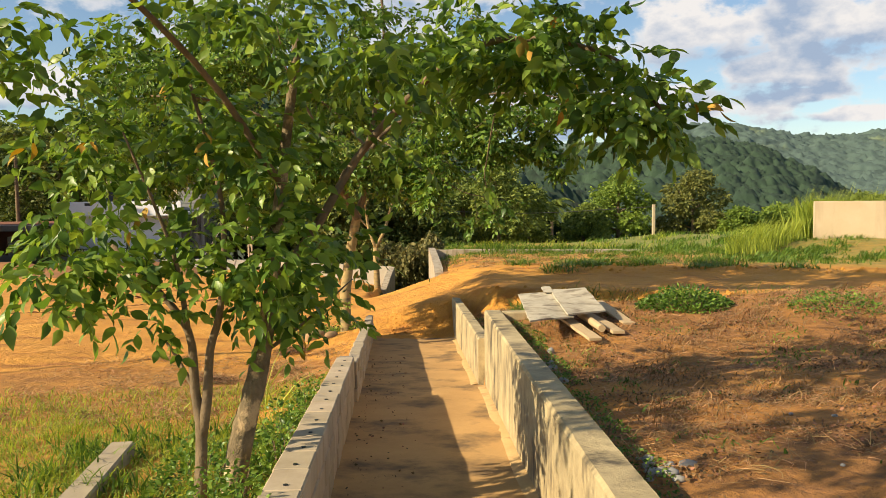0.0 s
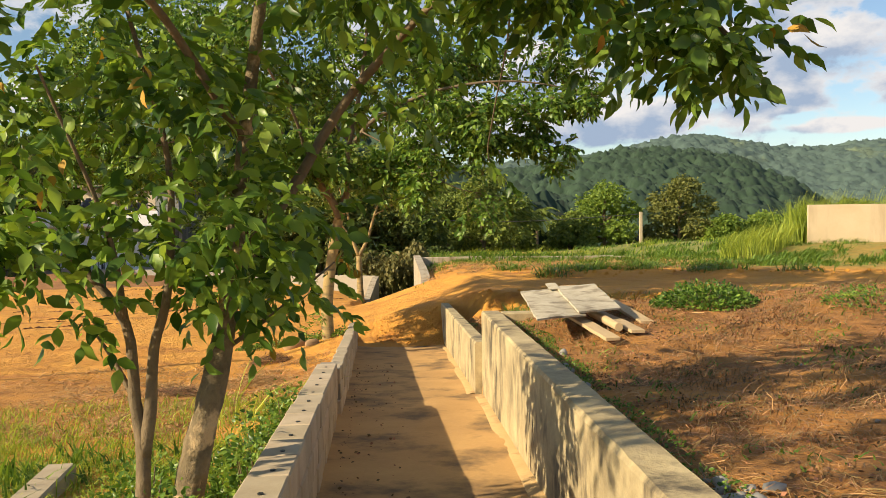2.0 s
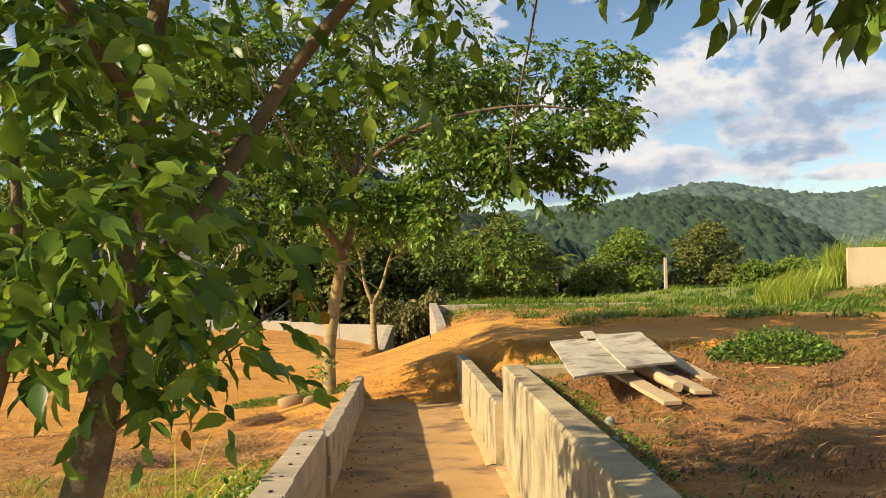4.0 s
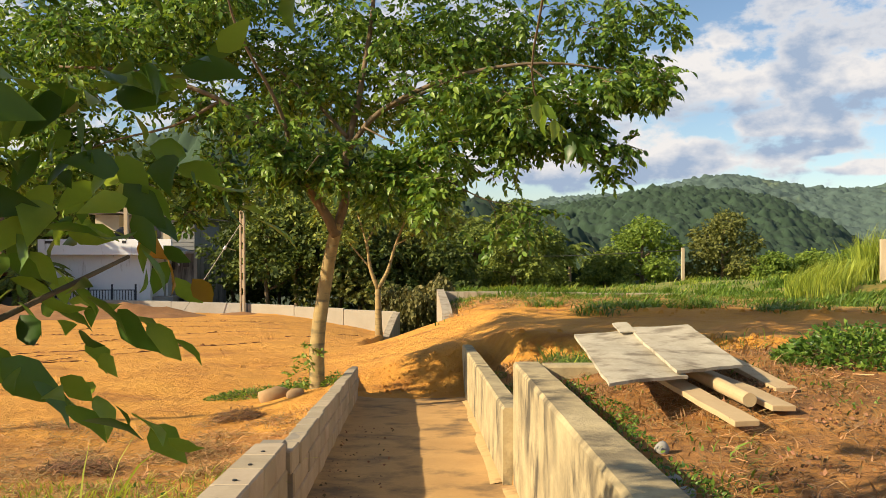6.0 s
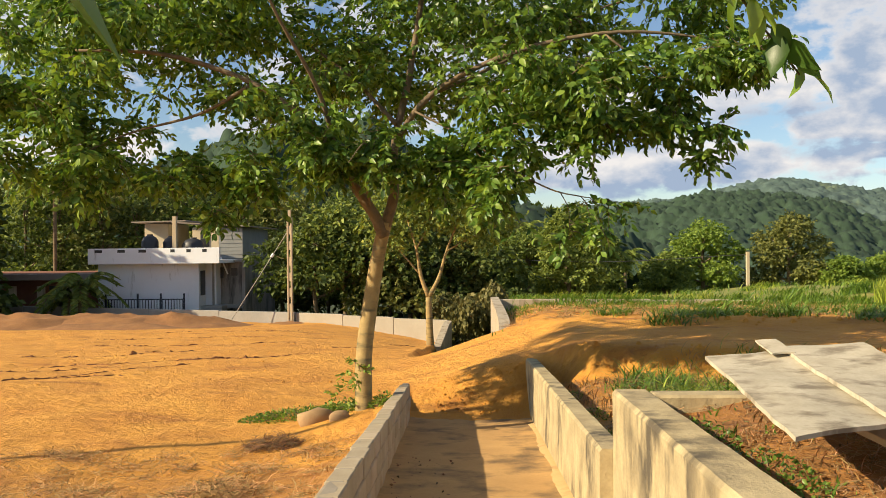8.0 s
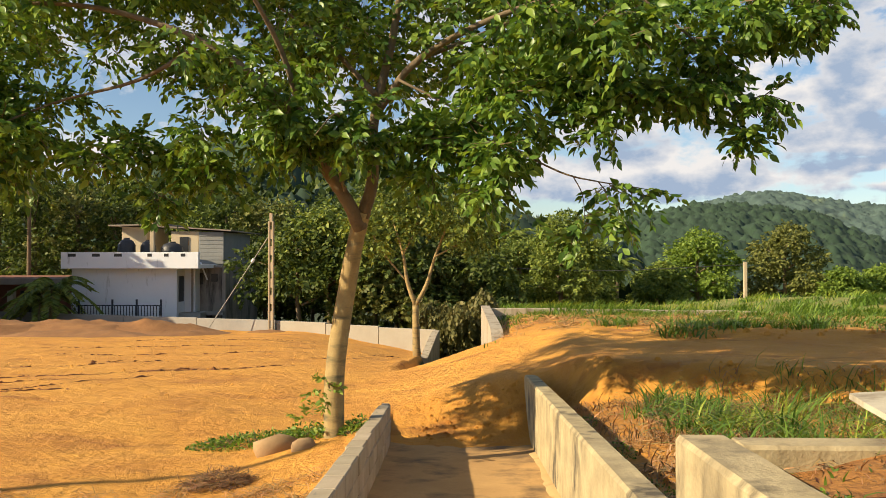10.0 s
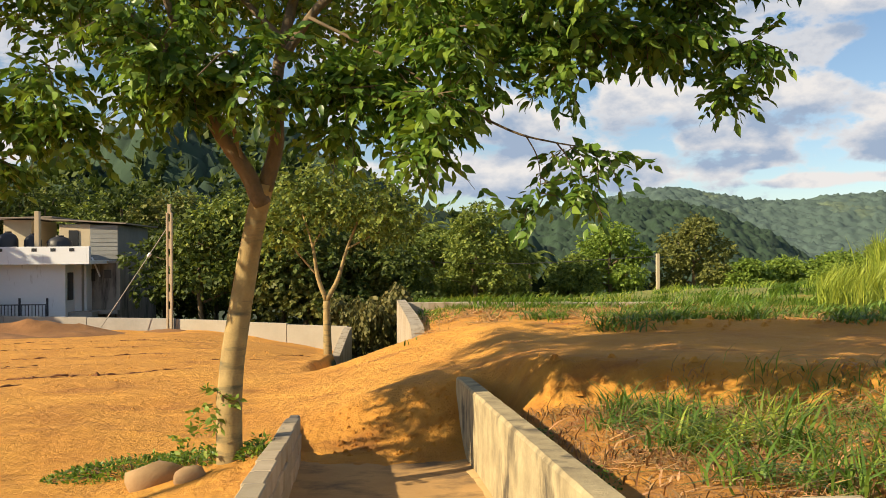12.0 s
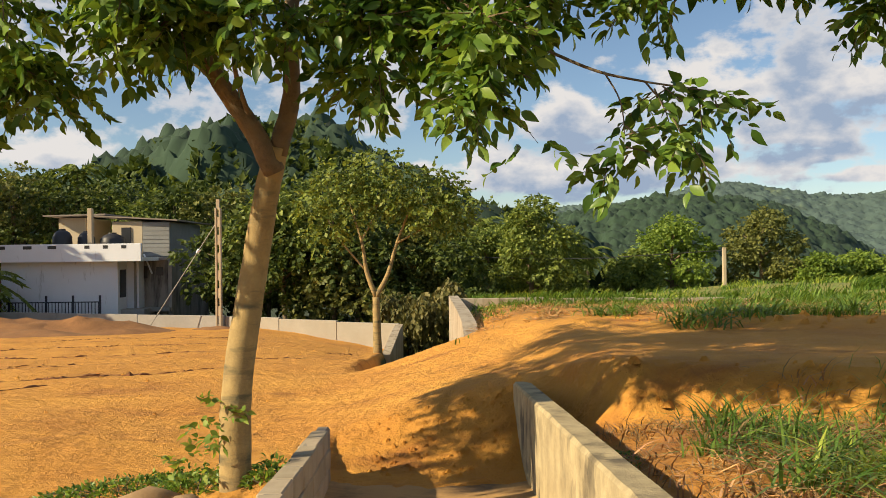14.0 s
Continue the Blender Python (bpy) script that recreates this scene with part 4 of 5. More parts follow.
    P, A = crown_points(rng, blobs, twigs, 8, 0.26, 0.45, 0.15)
    leaves_mesh("crown", P, A, 0.095 * (0.6 + 0.8 * rng.rand(len(P))), M["leaf"], t, True, 7)
    v, f = merge([tube([P[i * 8] - A[i * 8] * 0.05, P[i * 8 + 4], P[i * 8 + 7]], (0.006, 0.004, 0.002), 3) for i in range(0, twigs, 3)])
    tagged(mesh_object("twig_growth", v, f, M["bark"], t), kind="stuff")
    # shoots on the trunk
    P, A = crown_points(rng, [((-0.1, -0.1, 0.5), (0.12, 0.1, 0.1), 1), ((-0.25, -0.1, 0.15), (0.15, 0.15, 0.12), 1)], 26, 6, 0.13, 0.2, 0.4)
    tagged(leaves_mesh("shoot_foliage", P, A, 0.058 * (0.6 + 0.8 * rng.rand(len(P))), M["leaf_bright"], t, True, 8), "bright green shoots on the bark")


def build_small_tree():
    rng = np.random.RandomState(31)
    x, y = -2.2, 37.8
    z = -2.72
    t = thing("sapling", (x, y, z), "thin pale forked tree with a sparse crown", "tree")
    paths = [([(0, 0, -0.2), (-0.03, 0, 1.0), (-0.05, 0, 1.85)], 0.15, 0.11), ([(-0.05, 0, 1.85), (-0.35, 0, 2.7), (-0.5, 0, 3.7), (-0.9, 0.2, 5.0)], 0.09, 0.03),
             ([(-0.05, 0, 1.85), (0.35, 0, 2.6), (0.65, 0.1, 3.6), (1.2, 0.2, 5.0)], 0.09, 0.03), ([(-0.5, 0, 3.7), (-0.1, 0.3, 4.5), (0.1, 0.3, 5.4)], 0.04, 0.015),
             ([(0.65, 0.1, 3.6), (1.4, 0, 4.0), (2.0, 0, 4.3)], 0.04, 0.012), ([(-0.35, 0, 2.7), (-1.1, 0, 3.6), (-1.6, 0, 4.4)], 0.04, 0.012)]
    for k, (p, a, b) in enumerate(paths):
        pth = smooth_path(p, 4)
        v, f = tube(pth, np.linspace(a, b, len(pth)), 8, 0.1, k)
        mesh_object("trunk" if k == 0 else "limb", v, f, M["bark_pale"], t, True)
    blobs = [((-0.9, 0, 4.9), (1.0, 1.0, 0.7), 1), ((0.3, 0, 5.4), (1.2, 1.0, 0.8), 1.2), ((1.5, 0, 4.7), (1.0, 1.0, 0.7), 1), ((-1.6, 0, 4.0), (0.6, 0.6, 0.5), 0.4), ((2.3, 0, 4.2), (0.6, 0.6, 0.5), 0.4)]
    P, A = crown_points(rng, blobs + [((0.0, 0, 6.2), (1.3, 1.0, 0.6), 0.8), ((-1.3, 0, 5.7), (0.8, 0.8, 0.5), 0.5), ((1.9, 0, 5.6), (0.9, 0.8, 0.5), 0.5), ((2.6, 0, 5.0), (0.8, 0.8, 0.7), 0.6), ((-2.2, 0, 5.0), (0.7, 0.8, 0.7), 0.5)], 900, 7, 0.36, 0.4, 0.2)
    leaves_mesh("crown", P, A, 0.15 * (0.6 + 0.8 * rng.rand(len(P))), M["leaf_wood"], t, False, 9)


build_near_tree()
build_main_tree()
build_small_tree()


def palm(x, y, z, height, label, seed, spread=2.2, lean=0.0):
    rng = np.random.RandomState(seed)
    t = thing("palm_tree", (x, y, z), label, "palm")
    v, f = tube(smooth_path([(0, 0, -0.3), (lean * 0.4, 0, height * 0.5), (lean, 0, height)], 4), np.linspace(0.16, 0.11, 9), 8, 0.1, seed)
    mesh_object("trunk", v, f, M["bark"], t, True)
    for k in range(13):
        a = k * 2.4
        el = 1.1 - 1.5 * (k / 13)
        P, A = [], []
        pts = []
        for s in np.linspace(0, 1, 9):
            r = spread * s
            pts.append(Vector((lean + math.cos(a) * r * math.cos(el * 0.6), math.sin(a) * r * math.cos(el * 0.6), height + spread * (math.sin(el) * s - 0.75 * s * s))))
        for s in np.linspace(0.08, 1, 34):
            i = min(7, int(s * 8))
            q = pts[i].lerp(pts[i + 1], s * 8 - i)
            for sd in (-1, 1):
                P.append(q)
                A.append((-math.sin(a) * sd + math.cos(a) * 0.7, math.cos(a) * sd + math.sin(a) * 0.7, -0.5))
        fr = leaves_mesh("frond", P, A, [spread * 0.26] * len(P), M["leaf_wood"], t, False, k, 0.0, 0.28)
    return t


def build_woods():
    rng = np.random.RandomState(41)
    # distinct trees: place in the view from the drain's end, crown top, width
    for px, y, top, wid, mat, label, sd in (
            (1201, 62, 2.7, 5.4, "leaf_bright", "rounded bright green tree beyond the terrace", 1), (1360, 62, 3.1, 5.2, "leaf_brown", "conical tree with a brownish crown", 2),
            (950, 56, 3.6, 4.6, "leaf_wood", "tall green tree at the edge of the woods", 3), (870, 60, 2.2, 5.0, "leaf_wood", "dense dark green tree", 4),
            (1130, 60, 0.5, 3.4, "leaf_wood", "low bushy tree beyond the terrace", 5), (1460, 60, 0.2, 3.5, "leaf_bright", "light green bushy tree", 6), (1530, 66, 0.3, 4.5, "leaf_bright", "light green bushy tree", 7),
            (800, 62, 1.8, 5.0, "leaf_wood", "dense dark green tree", 8), (1010, 66, 2.0, 4.0, "leaf_wood", "dense dark green tree", 9), (740, 53, 2.0, 4.0, "leaf_brown", "pale olive tree hanging over the ditch", 10),
            (1640, 60, 0.6, 4.5, "leaf_bright", "light green bushy tree", 11), (1720, 64, 1.2, 5.0, "leaf_wood", "dense dark green tree", 12)):
        x = house_row_x(px, y)
        z = gz(x, y) - 0.2
        far_tree("tree", x, y, z, top - z, wid * 0.5, M[mat], label, sd, n=12000, size=0.19, low=0.10)
    # the dark wood behind the boundary wall
    k = 20
    for y, pxs, top in ((53, np.arange(468, 800, 60), 4.0), (64, np.arange(-120, 800, 75), 5.4), (72, np.arange(-200, 760, 90), 6.4)):
        for px in pxs:
            k += 1
            x = house_row_x(px + 30 * (rng.rand() - 0.5), y)
            if y < 56 and px > 640:
                tp = 1.6
            else:
                tp = (8.4 if px < 40 else top) * (0.75 + 0.4 * rng.rand())
            z = gz(x, y) - 0.2
            mat = ("leaf_far", "leaf_far", "leaf_wood", "leaf_far", "leaf_brown")[k % 5]
            far_tree("tree", x, y, z, tp - z, 3.0 + rng.rand(), M[mat], "tall dark forest tree behind the boundary wall", k, n=5200, size=0.26, low=(0.32 if y < 56 and px < 640 else 0.10) + 0.1 * rng.rand())
    # tall trees added out of view at the yard's edge, to shade the house
    for x, y, h, sd in ((-27.5, 45.0, 9.0, 91), (-31.0, 47.0, 10.0, 92), (-34.0, 43.5, 10.0, 93), (-36.0, 48.5, 11.0, 96), (-29.5, 49.0, 11.0, 99), (-33.0, 47.0, 11.0, 100), (-28.0, 47.0, 8.5, 101)):
        far_tree("tree", x, y, gz(x, y) - 0.2, h, 3.3, M["leaf_far"], "large dark tree added out of view to shade the house", sd, n=5200, size=0.42, low=0.12)
    for px, y, top, sd in ((1000, 58, 0.9, 1), (860, 70, 2.6, 2), (150, 66, 6.3, 3), (1050, 75, 0.4, 4), (-60, 60, 6.0, 5)):
        x = house_row_x(px, y)
        z = gz(x, y)
        palm(x, y, z, top - z, "coconut palm rising out of the trees", sd)


build_woods()


def ditch_growth():
    rng = np.random.RandomState(61)
    for x, y, w, top, k in ((-0.75, 43.5, 0.9, -0.9, 0), (-1.3, 46.0, 1.2, -0.2, 1), (0.0, 45.5, 1.0, -0.3, 2)):
        z = gz(x, y)
        t = thing("drooping_shrub", (x, y, z), "drooping olive shrub hanging into the ditch", "shrub", "shrubs in the ditch")
        blobs = clumps(rng, [((0, 0, (top - z) * 0.6), (w, w * 0.7, (top - z) * 0.42), 1.0)], 12, 0.38)
        P, A = crown_points(rng, blobs, 420, 7, 0.5, 1.5, 0.3)
        leaves_mesh("foliage", P, A, 0.2 * (0.6 + 0.8 * rng.rand(len(P))), M["leaf_olive"], t, False, 60 + k)
        v, f = merge([tube([(0.1 * i - 0.2, 0, -0.1), (0.15 * i - 0.3, 0, (top - z) * 0.35), (0.2 * i - 0.4, 0, (top - z) * 0.6)], (0.05, 0.035, 0.012), 6) for i in range(5)])
        mesh_object("stem", v, f, M["bark"], t, True)
    for k, (x, y) in enumerate(((-0.15, 35.5), (-0.3, 36.5), (-0.9, 37.5))):
        z = gz(x, y)
        t = thing("grass_clump", (x, y, z), "green weeds growing in the ditch", "grass", "grass clumps")
        P = np.stack([0.2 * rng.normal(size=120), 0.2 * rng.normal(size=120), np.zeros(120) - 0.02], 1)
        blades("blade_tuft", P, 0.5 + 0.5 * rng.rand(120), M["grass"], 70 + k, 0.02, 0.7, t)


ditch_growth()


def spoil_heap(x, y, rx, ry, hgt, seed):
    """A rough heap of dug earth."""
    n = 26
    u, v = np.meshgrid(np.linspace(-1, 1, n), np.linspace(-1, 1, n))
    r2 = u * u + v * v
    X, Y = x + rx * u * 1.5, y + ry * v * 1.5
    Z = ground(X, Y) - 0.06 + 0.62 * hgt * np.exp(-r2 ** 1.5 * 3.2) * (1 + 0.30 * bumps(X, Y, 1.9, seed) + 0.2 * bumps(X, Y, 5.0, seed))
    i = (np.arange(n - 1)[:, None] * n + np.arange(n - 1)[None]).ravel()
    F = np.stack([i, i + 1, i + n + 1, i + n], 1)
    ob = mesh_object("earth_mound", np.stack([X, Y, Z], -1).reshape(-1, 3), F, M["spoil"], None, True)
    tagged(ob, "heap of dug red-brown earth before the old wall", "earth heap", "heaps of spoil")


for k, q in enumerate(((-17.6, 43.4, 3.4, 1.9, 0.95), (-14.4, 43.8, 2.6, 1.6, 0.95), (-21.5, 42.6, 3.4, 1.9, 1.0), (-16.2, 41.2, 3.4, 1.4, 0.4), (-9.5, 45.0, 0.9, 0.6, 0.22))):
    spoil_heap(*q, k + 1.0)

# ---- house, walls, poles ----


def flat_box(name, x0, x1, y0, y1, z0, z1, mat, parent, label="", bevel=0.012):
    o = parent.matrix_world.translation if parent else Vector((0, 0, 0))
    return part(name, box(x1 - x0, y1 - y0, z1 - z0, pose((x0 + x1) / 2 - o.x, (y0 + y1) / 2 - o.y, z0 - o.z), bevel), mat, parent, label)


def build_house():
    z0 = -3.1
    h = thing("house", (-19.0, 52.0, z0), "white two-storey house with a flat parapet roof", "house")
    fl = -2.3
    # main white block with a deep balcony band
    flat_box("wall", -22.0, -16.2, 52.0, 60.0, z0, 0.32, M["white_paint"], h)
    flat_box("parapet", -22.2, -14.75, 51.2, 51.42, 0.32, 1.2, M["white_paint"], h, "white parapet with drain openings")
    flat_box("slab", -22.2, -14.75, 51.42, 60.0, 0.32, 0.52, M["white_paint"], h)
    # slots, windows and doorway are solid panels in the colour of a dark inside
    for k, x in enumerate((-21.8, -20.5, -19.3, -17.5, -16.6, -15.7)):
        flat_box("parapet_opening", x, x + (0.42 if k < 3 else 0.24), 51.19, 51.3, 0.96, 1.12, M["void_shade"], h, "dark slot in the parapet", 0.0)
    # recessed side wing with window and pipes
    flat_box("wall", -16.2, -15.6, 53.2, 60.0, z0, 0.32, M["white_paint"], h)
    flat_box("window", -16.2, -16.15, 52.25, 52.95, -1.5, -0.1, M["void_shade"], h, "narrow dark window")
    flat_box("drain_pipe", -15.8, -15.7, 53.08, 53.18, -2.4, 0.3, M["grey_render"], h, "grey drain pipe")
    flat_box("door_step", -16.2, -15.0, 52.3, 53.2, z0, -2.1, M["grey_render"], h)
    # bare rear wing, stained, with the roof room over it
    flat_box("wall", -15.75, -14.2, 54.0, 61.0, z0, 0.42, M["grey_stain"], h, "unpainted grey cement wall with dark stains")
    flat_box("lintel", -15.8, -14.05, 53.75, 54.0, 0.34, 0.5, M["grey_render"], h)
    flat_box("window", -15.7, -15.42, 53.94, 54.0, -0.6, 0.05, M["void_shade"], h, "dark open window")
    flat_box("window", -14.95, -14.6, 53.94, 54.0, -0.45, 0.0, M["void_shade"], h, "dark open window")
    flat_box("pillar", -14.25, -14.05, 53.7, 53.95, z0, 0.34, M["grey_render"], h)
    flat_box("sill", -15.6, -14.1, 53.4, 54.0, -2.3, -2.1, M["grey_render"], h)
    part("brace", box(0.07, 0.07, 1.1, pose(3.9, 1.75, 2.75, 0, -22, 0)), M["white_paint"], h, "white slanting prop")
    flat_box("wall", -15.85, -14.4, 54.5, 60.0, 0.52, 2.38, M["block_grey"], h, "grey block wall of the roof room")
    for k in range(8):
        flat_box("block_course", -15.83, -14.42, 54.475, 54.5, 0.56 + 0.225 * k, 0.76 + 0.225 * k, M["block_grey"], h, "", 0.006)
    flat_box("wall", -17.45, -15.86, 54.5, 60.0, 0.52, 2.42, M["cream_render"], h, "cream rendered roof room")
    flat_box("window", -16.95, -16.45, 54.44, 54.5, 1.25, 2.1, M["void_shade"], h, "dark opening without frame")
    flat_box("wall", -21.2, -19.7, 56.5, 60.0, 0.52, 2.75, M["cream_render"], h, "cream rendered roof room")
    # sloping sheet roof in two runs
    part("roof", box(4.7, 6.2, 0.07, pose(2.75, 5.3, 5.66, 0, 3.5, 0)), M["roof_sheet"], h, "thin rusty sheet roof")
    part("roof", box(3.4, 4.6, 0.07, pose(-1.0, 6.0, 5.92, 0, -1.0, 0)), M["roof_sheet"], h, "thin rusty sheet roof")
    # darker side house with brick doorway
    flat_box("wall", -33.0, -22.01, 52.5, 60.0, z0, -0.2, M["brick_red"], h, "dark red brick wall")
    flat_box("doorway", -25.1, -24.2, 52.44, 52.5, -2.6, -0.9, M["void_shade"], h, "dark doorway")
    for x in (-27.4, -25.7, -24.05, -23.65):
        flat_box("pillar", x, x + 0.35, 52.2, 52.5, z0, -0.9, M["cream_render"], h, "pale porch pillar")
    flat_box("porch_roof", -30.0, -22.25, 51.6, 53.0, -0.55, -0.2, M["roof_sheet"], h, "dark tiled porch roof")
    for k, (x, y, r, hh) in enumerate(((-19.4, 53.0, 0.47, 1.45), (-18.3, 53.3, 0.42, 1.35), (-17.0, 53.4, 0.6, 1.25))):
        t = thing("water_tank", (x, y, 0.52), "black plastic water tank on the roof", "water tank", "tanks on the roof")
        v, f = tube([(0, 0, 0), (0, 0, hh * 0.3), (0, 0, hh * 0.32), (0, 0, hh * 0.75), (0, 0, hh * 0.9), (0, 0, hh * 0.97)], (r, r, r * 1.03, r, r * 0.75, r * 0.4), 20)
        mesh_object("body", v, f, M["black_plastic"], t, True)
        v, f = tube([(0, 0, hh * 0.96), (0, 0, hh * 1.03)], (r * 0.35, r * 0.33), 14)
        mesh_object("lid", v, f, M["black_plastic"], t)
    flat_box("roof_post", -17.78, -17.56, 52.2, 52.45, 0.52, 3.0, M["pole_concrete"], h, "bare concrete column")
    # metal fence in front
    t = thing("metal_fence", (-20, 50.8, -2.9), "dark painted metal railing in front of the house", "fence")
    for k, x in enumerate(np.arange(-21.0, -16.6, 0.16)):
        part("bar", box(0.03, 0.03, 1.15, pose(x + 20, 0, 0.1)), M["dark_metal"], t)
    for x in (-21.0, -19.2, -17.9, -16.6):
        part("post", box(0.08, 0.08, 1.6, pose(x + 20, 0, 0)), M["dark_metal"], t)
    for z in (0.25, 1.25):
        part("rail", box(4.45, 0.04, 0.05, pose(1.2, 0, z)), M["dark_metal"], t)


build_house()
palm(-21.7, 49.4, -3.0, 2.4, "young palm in front of the white house", 9, 2.2)
palm(-22.5, 49.2, -3.0, 1.7, "young palm in front of the white house", 10, 1.9, 0.3)


def boundary_wall(name, a, b, za, zb, height, mat, label, bay=2.4):
    """A low wall between two plan points in cast bays with joints."""
    a, b = Vector(a), Vector(b)
    n = max(1, round((b - a).length / bay))
    ang = math.degrees(math.atan2(b.y - a.y, b.x - a.x))
    e = thing(name, (a.x, a.y, za - height), label, "wall", kind="structure")
    for k in range(n):
        p = a.lerp(b, (k + 0.5) / n)
        z = za + (zb - za) * (k + 0.5) / n
        part("panel", box((b - a).length / n - 0.02, 0.16, height + 0.4, pose(p.x - a.x, p.y - a.y, z - za - 0.4, 0, 0, ang), 0.012), mat, e)
    return e


boundary_wall("wall_boundary", (-1.7, 42.2), (-9.2, 45.8), -2.15, -2.0, 0.75, M["pale_wall"], "low pale concrete boundary wall of the yard")
boundary_wall("wall_boundary_old", (-9.3, 45.9), (-34, 53.5), -2.02, -1.9, 0.8, M["grey_render"], "older grey stretch of the boundary wall", 4.0)


def build_wing_wall():
    """Sloping end of the boundary wall, down along the ditch."""
    run = ((42.15, -1.70, -2.15), (41.2, -1.76, -2.22), (39.6, -1.86, -2.5), (38.0, -1.97, -2.8))
    verts, faces = [], []
    for y, x, z in run:
        for dx, zz in ((-0.14, -4.6), (-0.14, z), (0.14, z), (0.14, -4.6)):
            verts.append((x + dx, y, zz))
    for j in range(len(run) - 1):
        for k in range(4):
            a, b = j * 4 + k, j * 4 + (k + 1) % 4
            faces.append((a, b, b + 4, a + 4))
    faces += [(0, 1, 2, 3), tuple(range(len(verts) - 4, len(verts)))]
    tagged(mesh_object("wall_boundary_end", verts, faces, M["pale_stain"]), "pale sloping concrete end of the boundary wall by the ditch", "wall", kind="structure")


build_wing_wall()


def build_box_wall():
    """Retaining wall of the terrace beside the ditch, falling towards the road."""
    e = thing("wall_terrace", (0.12, 34.5, -2.6), "streaked concrete retaining wall at the terrace corner", "wall", kind="structure")
    pts = [(34.5, -0.69), (31.0, -0.68), (28.0, -0.68), (26.0, -0.72), (24.5, -1.05)]
    verts, faces = [], []
    for y, z in pts:
        for x, zz in ((0.0, -3.2), (0.0, z), (0.26, z), (0.26, -3.2)):
            verts.append((x - 0.04 + 0.013 * (34.5 - y), y - 34.5, zz + 2.6))
    for j in range(len(pts) - 1):
        for k in range(4):
            a, b = j * 4 + k, j * 4 + (k + 1) % 4
            faces.append((a, b, b + 4, a + 4))
    faces += [(0, 1, 2, 3), tuple(range(len(pts) * 4 - 4, len(pts) * 4))]
    ob = mesh_object("side_panel", verts, faces, M["pale_stain"], e)
    for k in range(4):
        part("rear_panel", box(2.58, 0.2, 2.4, pose(1.42 + 2.6 * k, 0.1, -0.58 - 0.03 * k), 0.015), M["pale_stain"], e)


build_box_wall()
boundary_wall("wall_far_plot", (14.85, 32.5), (24.0, 30.2), 1.05, 1.1, 1.75, M["cream_wall"], "long cream plastered garden wall on the right plot", 3.0)


def build_poles():
    p = thing("utility_pole", (-9.45, 45.6, -2.75), "square concrete utility pole with slots", "pole")
    for sx in (-0.095, 0.095):
        part("leg", box(0.075, 0.2, 5.5, pose(sx * 0.9, 0, -0.2), 0.01), M["pole_concrete"], p)
    for z in np.arange(0.0, 5.3, 0.75):
        part("web", box(0.13, 0.16, 0.42, pose(0, 0, z)), M["pole_concrete"], p)
    v, f = tube([(0.1, 0, 4.6), (-0.05, 0.3, 4.7)], (0.03, 0.03), 6)
    mesh_object("bracket", v, f, M["dark_metal"], p)
    v, f = tube([(-0.05, 0, 4.72), (-1.7, 0, 2.2), (-3.15, 0, 0.0)], (0.022, 0.022, 0.022), 5)
    tagged(mesh_object("stay_wire", v, f, M["rubble"], p), "slanting steel stay wire")
    v, f = tube([(-0.80, 0, 3.57), (-0.90, 0, 3.42)], (0.07, 0.07), 8)
    tagged(mesh_object("insulator", v, f, M["white_paint"], p), "white stay insulator")
    o = thing("utility_pole", (-12.6, 11.54, gz(-12.6, 11.54)), "slim round concrete pole at the side of the yard", "pole")
    v, f = tube([(0, 0, -0.3), (0, 0, 3.0), (0, 0, 6.4)], (0.09, 0.075, 0.06), 14)
    mesh_object("shaft", v, f, M["pole_concrete"], o, True)
    q = thing("fence_post", (14.5, 52.9, -1.95), "plain concrete post standing in the grass", "post")
    part("shaft", box(0.18, 0.18, 2.55, None, 0.02), M["pole_concrete"], q)
    part("cap", box(0.16, 0.16, 0.05, pose(0, 0, 2.55)), M["pole_concrete"], q)
    # overhead service line
    w = thing("cable", (14.5, 52.9, 0.5), "thin black overhead cable", "cable")
    v, f = tube(smooth_path([(0, 0, 0.0), (-8.5, 1, -0.35), (-17, 2, 0.1)], 6), [0.018] * 13, 4)
    mesh_object("strand", v, f, M["wire"], w)


build_poles()


# ---- boards, stones ----
def board(name, x, y, z, sx, sy, th, rx, ry, rz, mat, parent, seed=0):
    bm = box(sx, sy, th, None, 0.003)
    bmesh.ops.subdivide_edges(bm, edges=[e for e in bm.edges if e.calc_length() > 0.3], cuts=5, use_grid_fill=True)
    for v in bm.verts:
        v.co.z += 0.012 * noise.noise((v.co.x * 2.0, v.co.y * 2.0, seed))
        v.co.x += 0.012 * noise.noise((v.co.y * 5.0, seed, 0.3)) * (1 if abs(v.co.x) > sx * 0.45 else 0)
        v.co.y += 0.012 * noise.noise((v.co.x * 5.0, seed, 0.7)) * (1 if abs(v.co.y) > sy * 0.45 else 0)
    o = parent.matrix_world.translation if parent else Vector((0, 0, 0))
    bmesh.ops.transform(bm, matrix=pose(x - o.x, y - o.y, z - o.z, rx, ry, rz), verts=bm.verts)
    return part(name, bm, mat, parent)


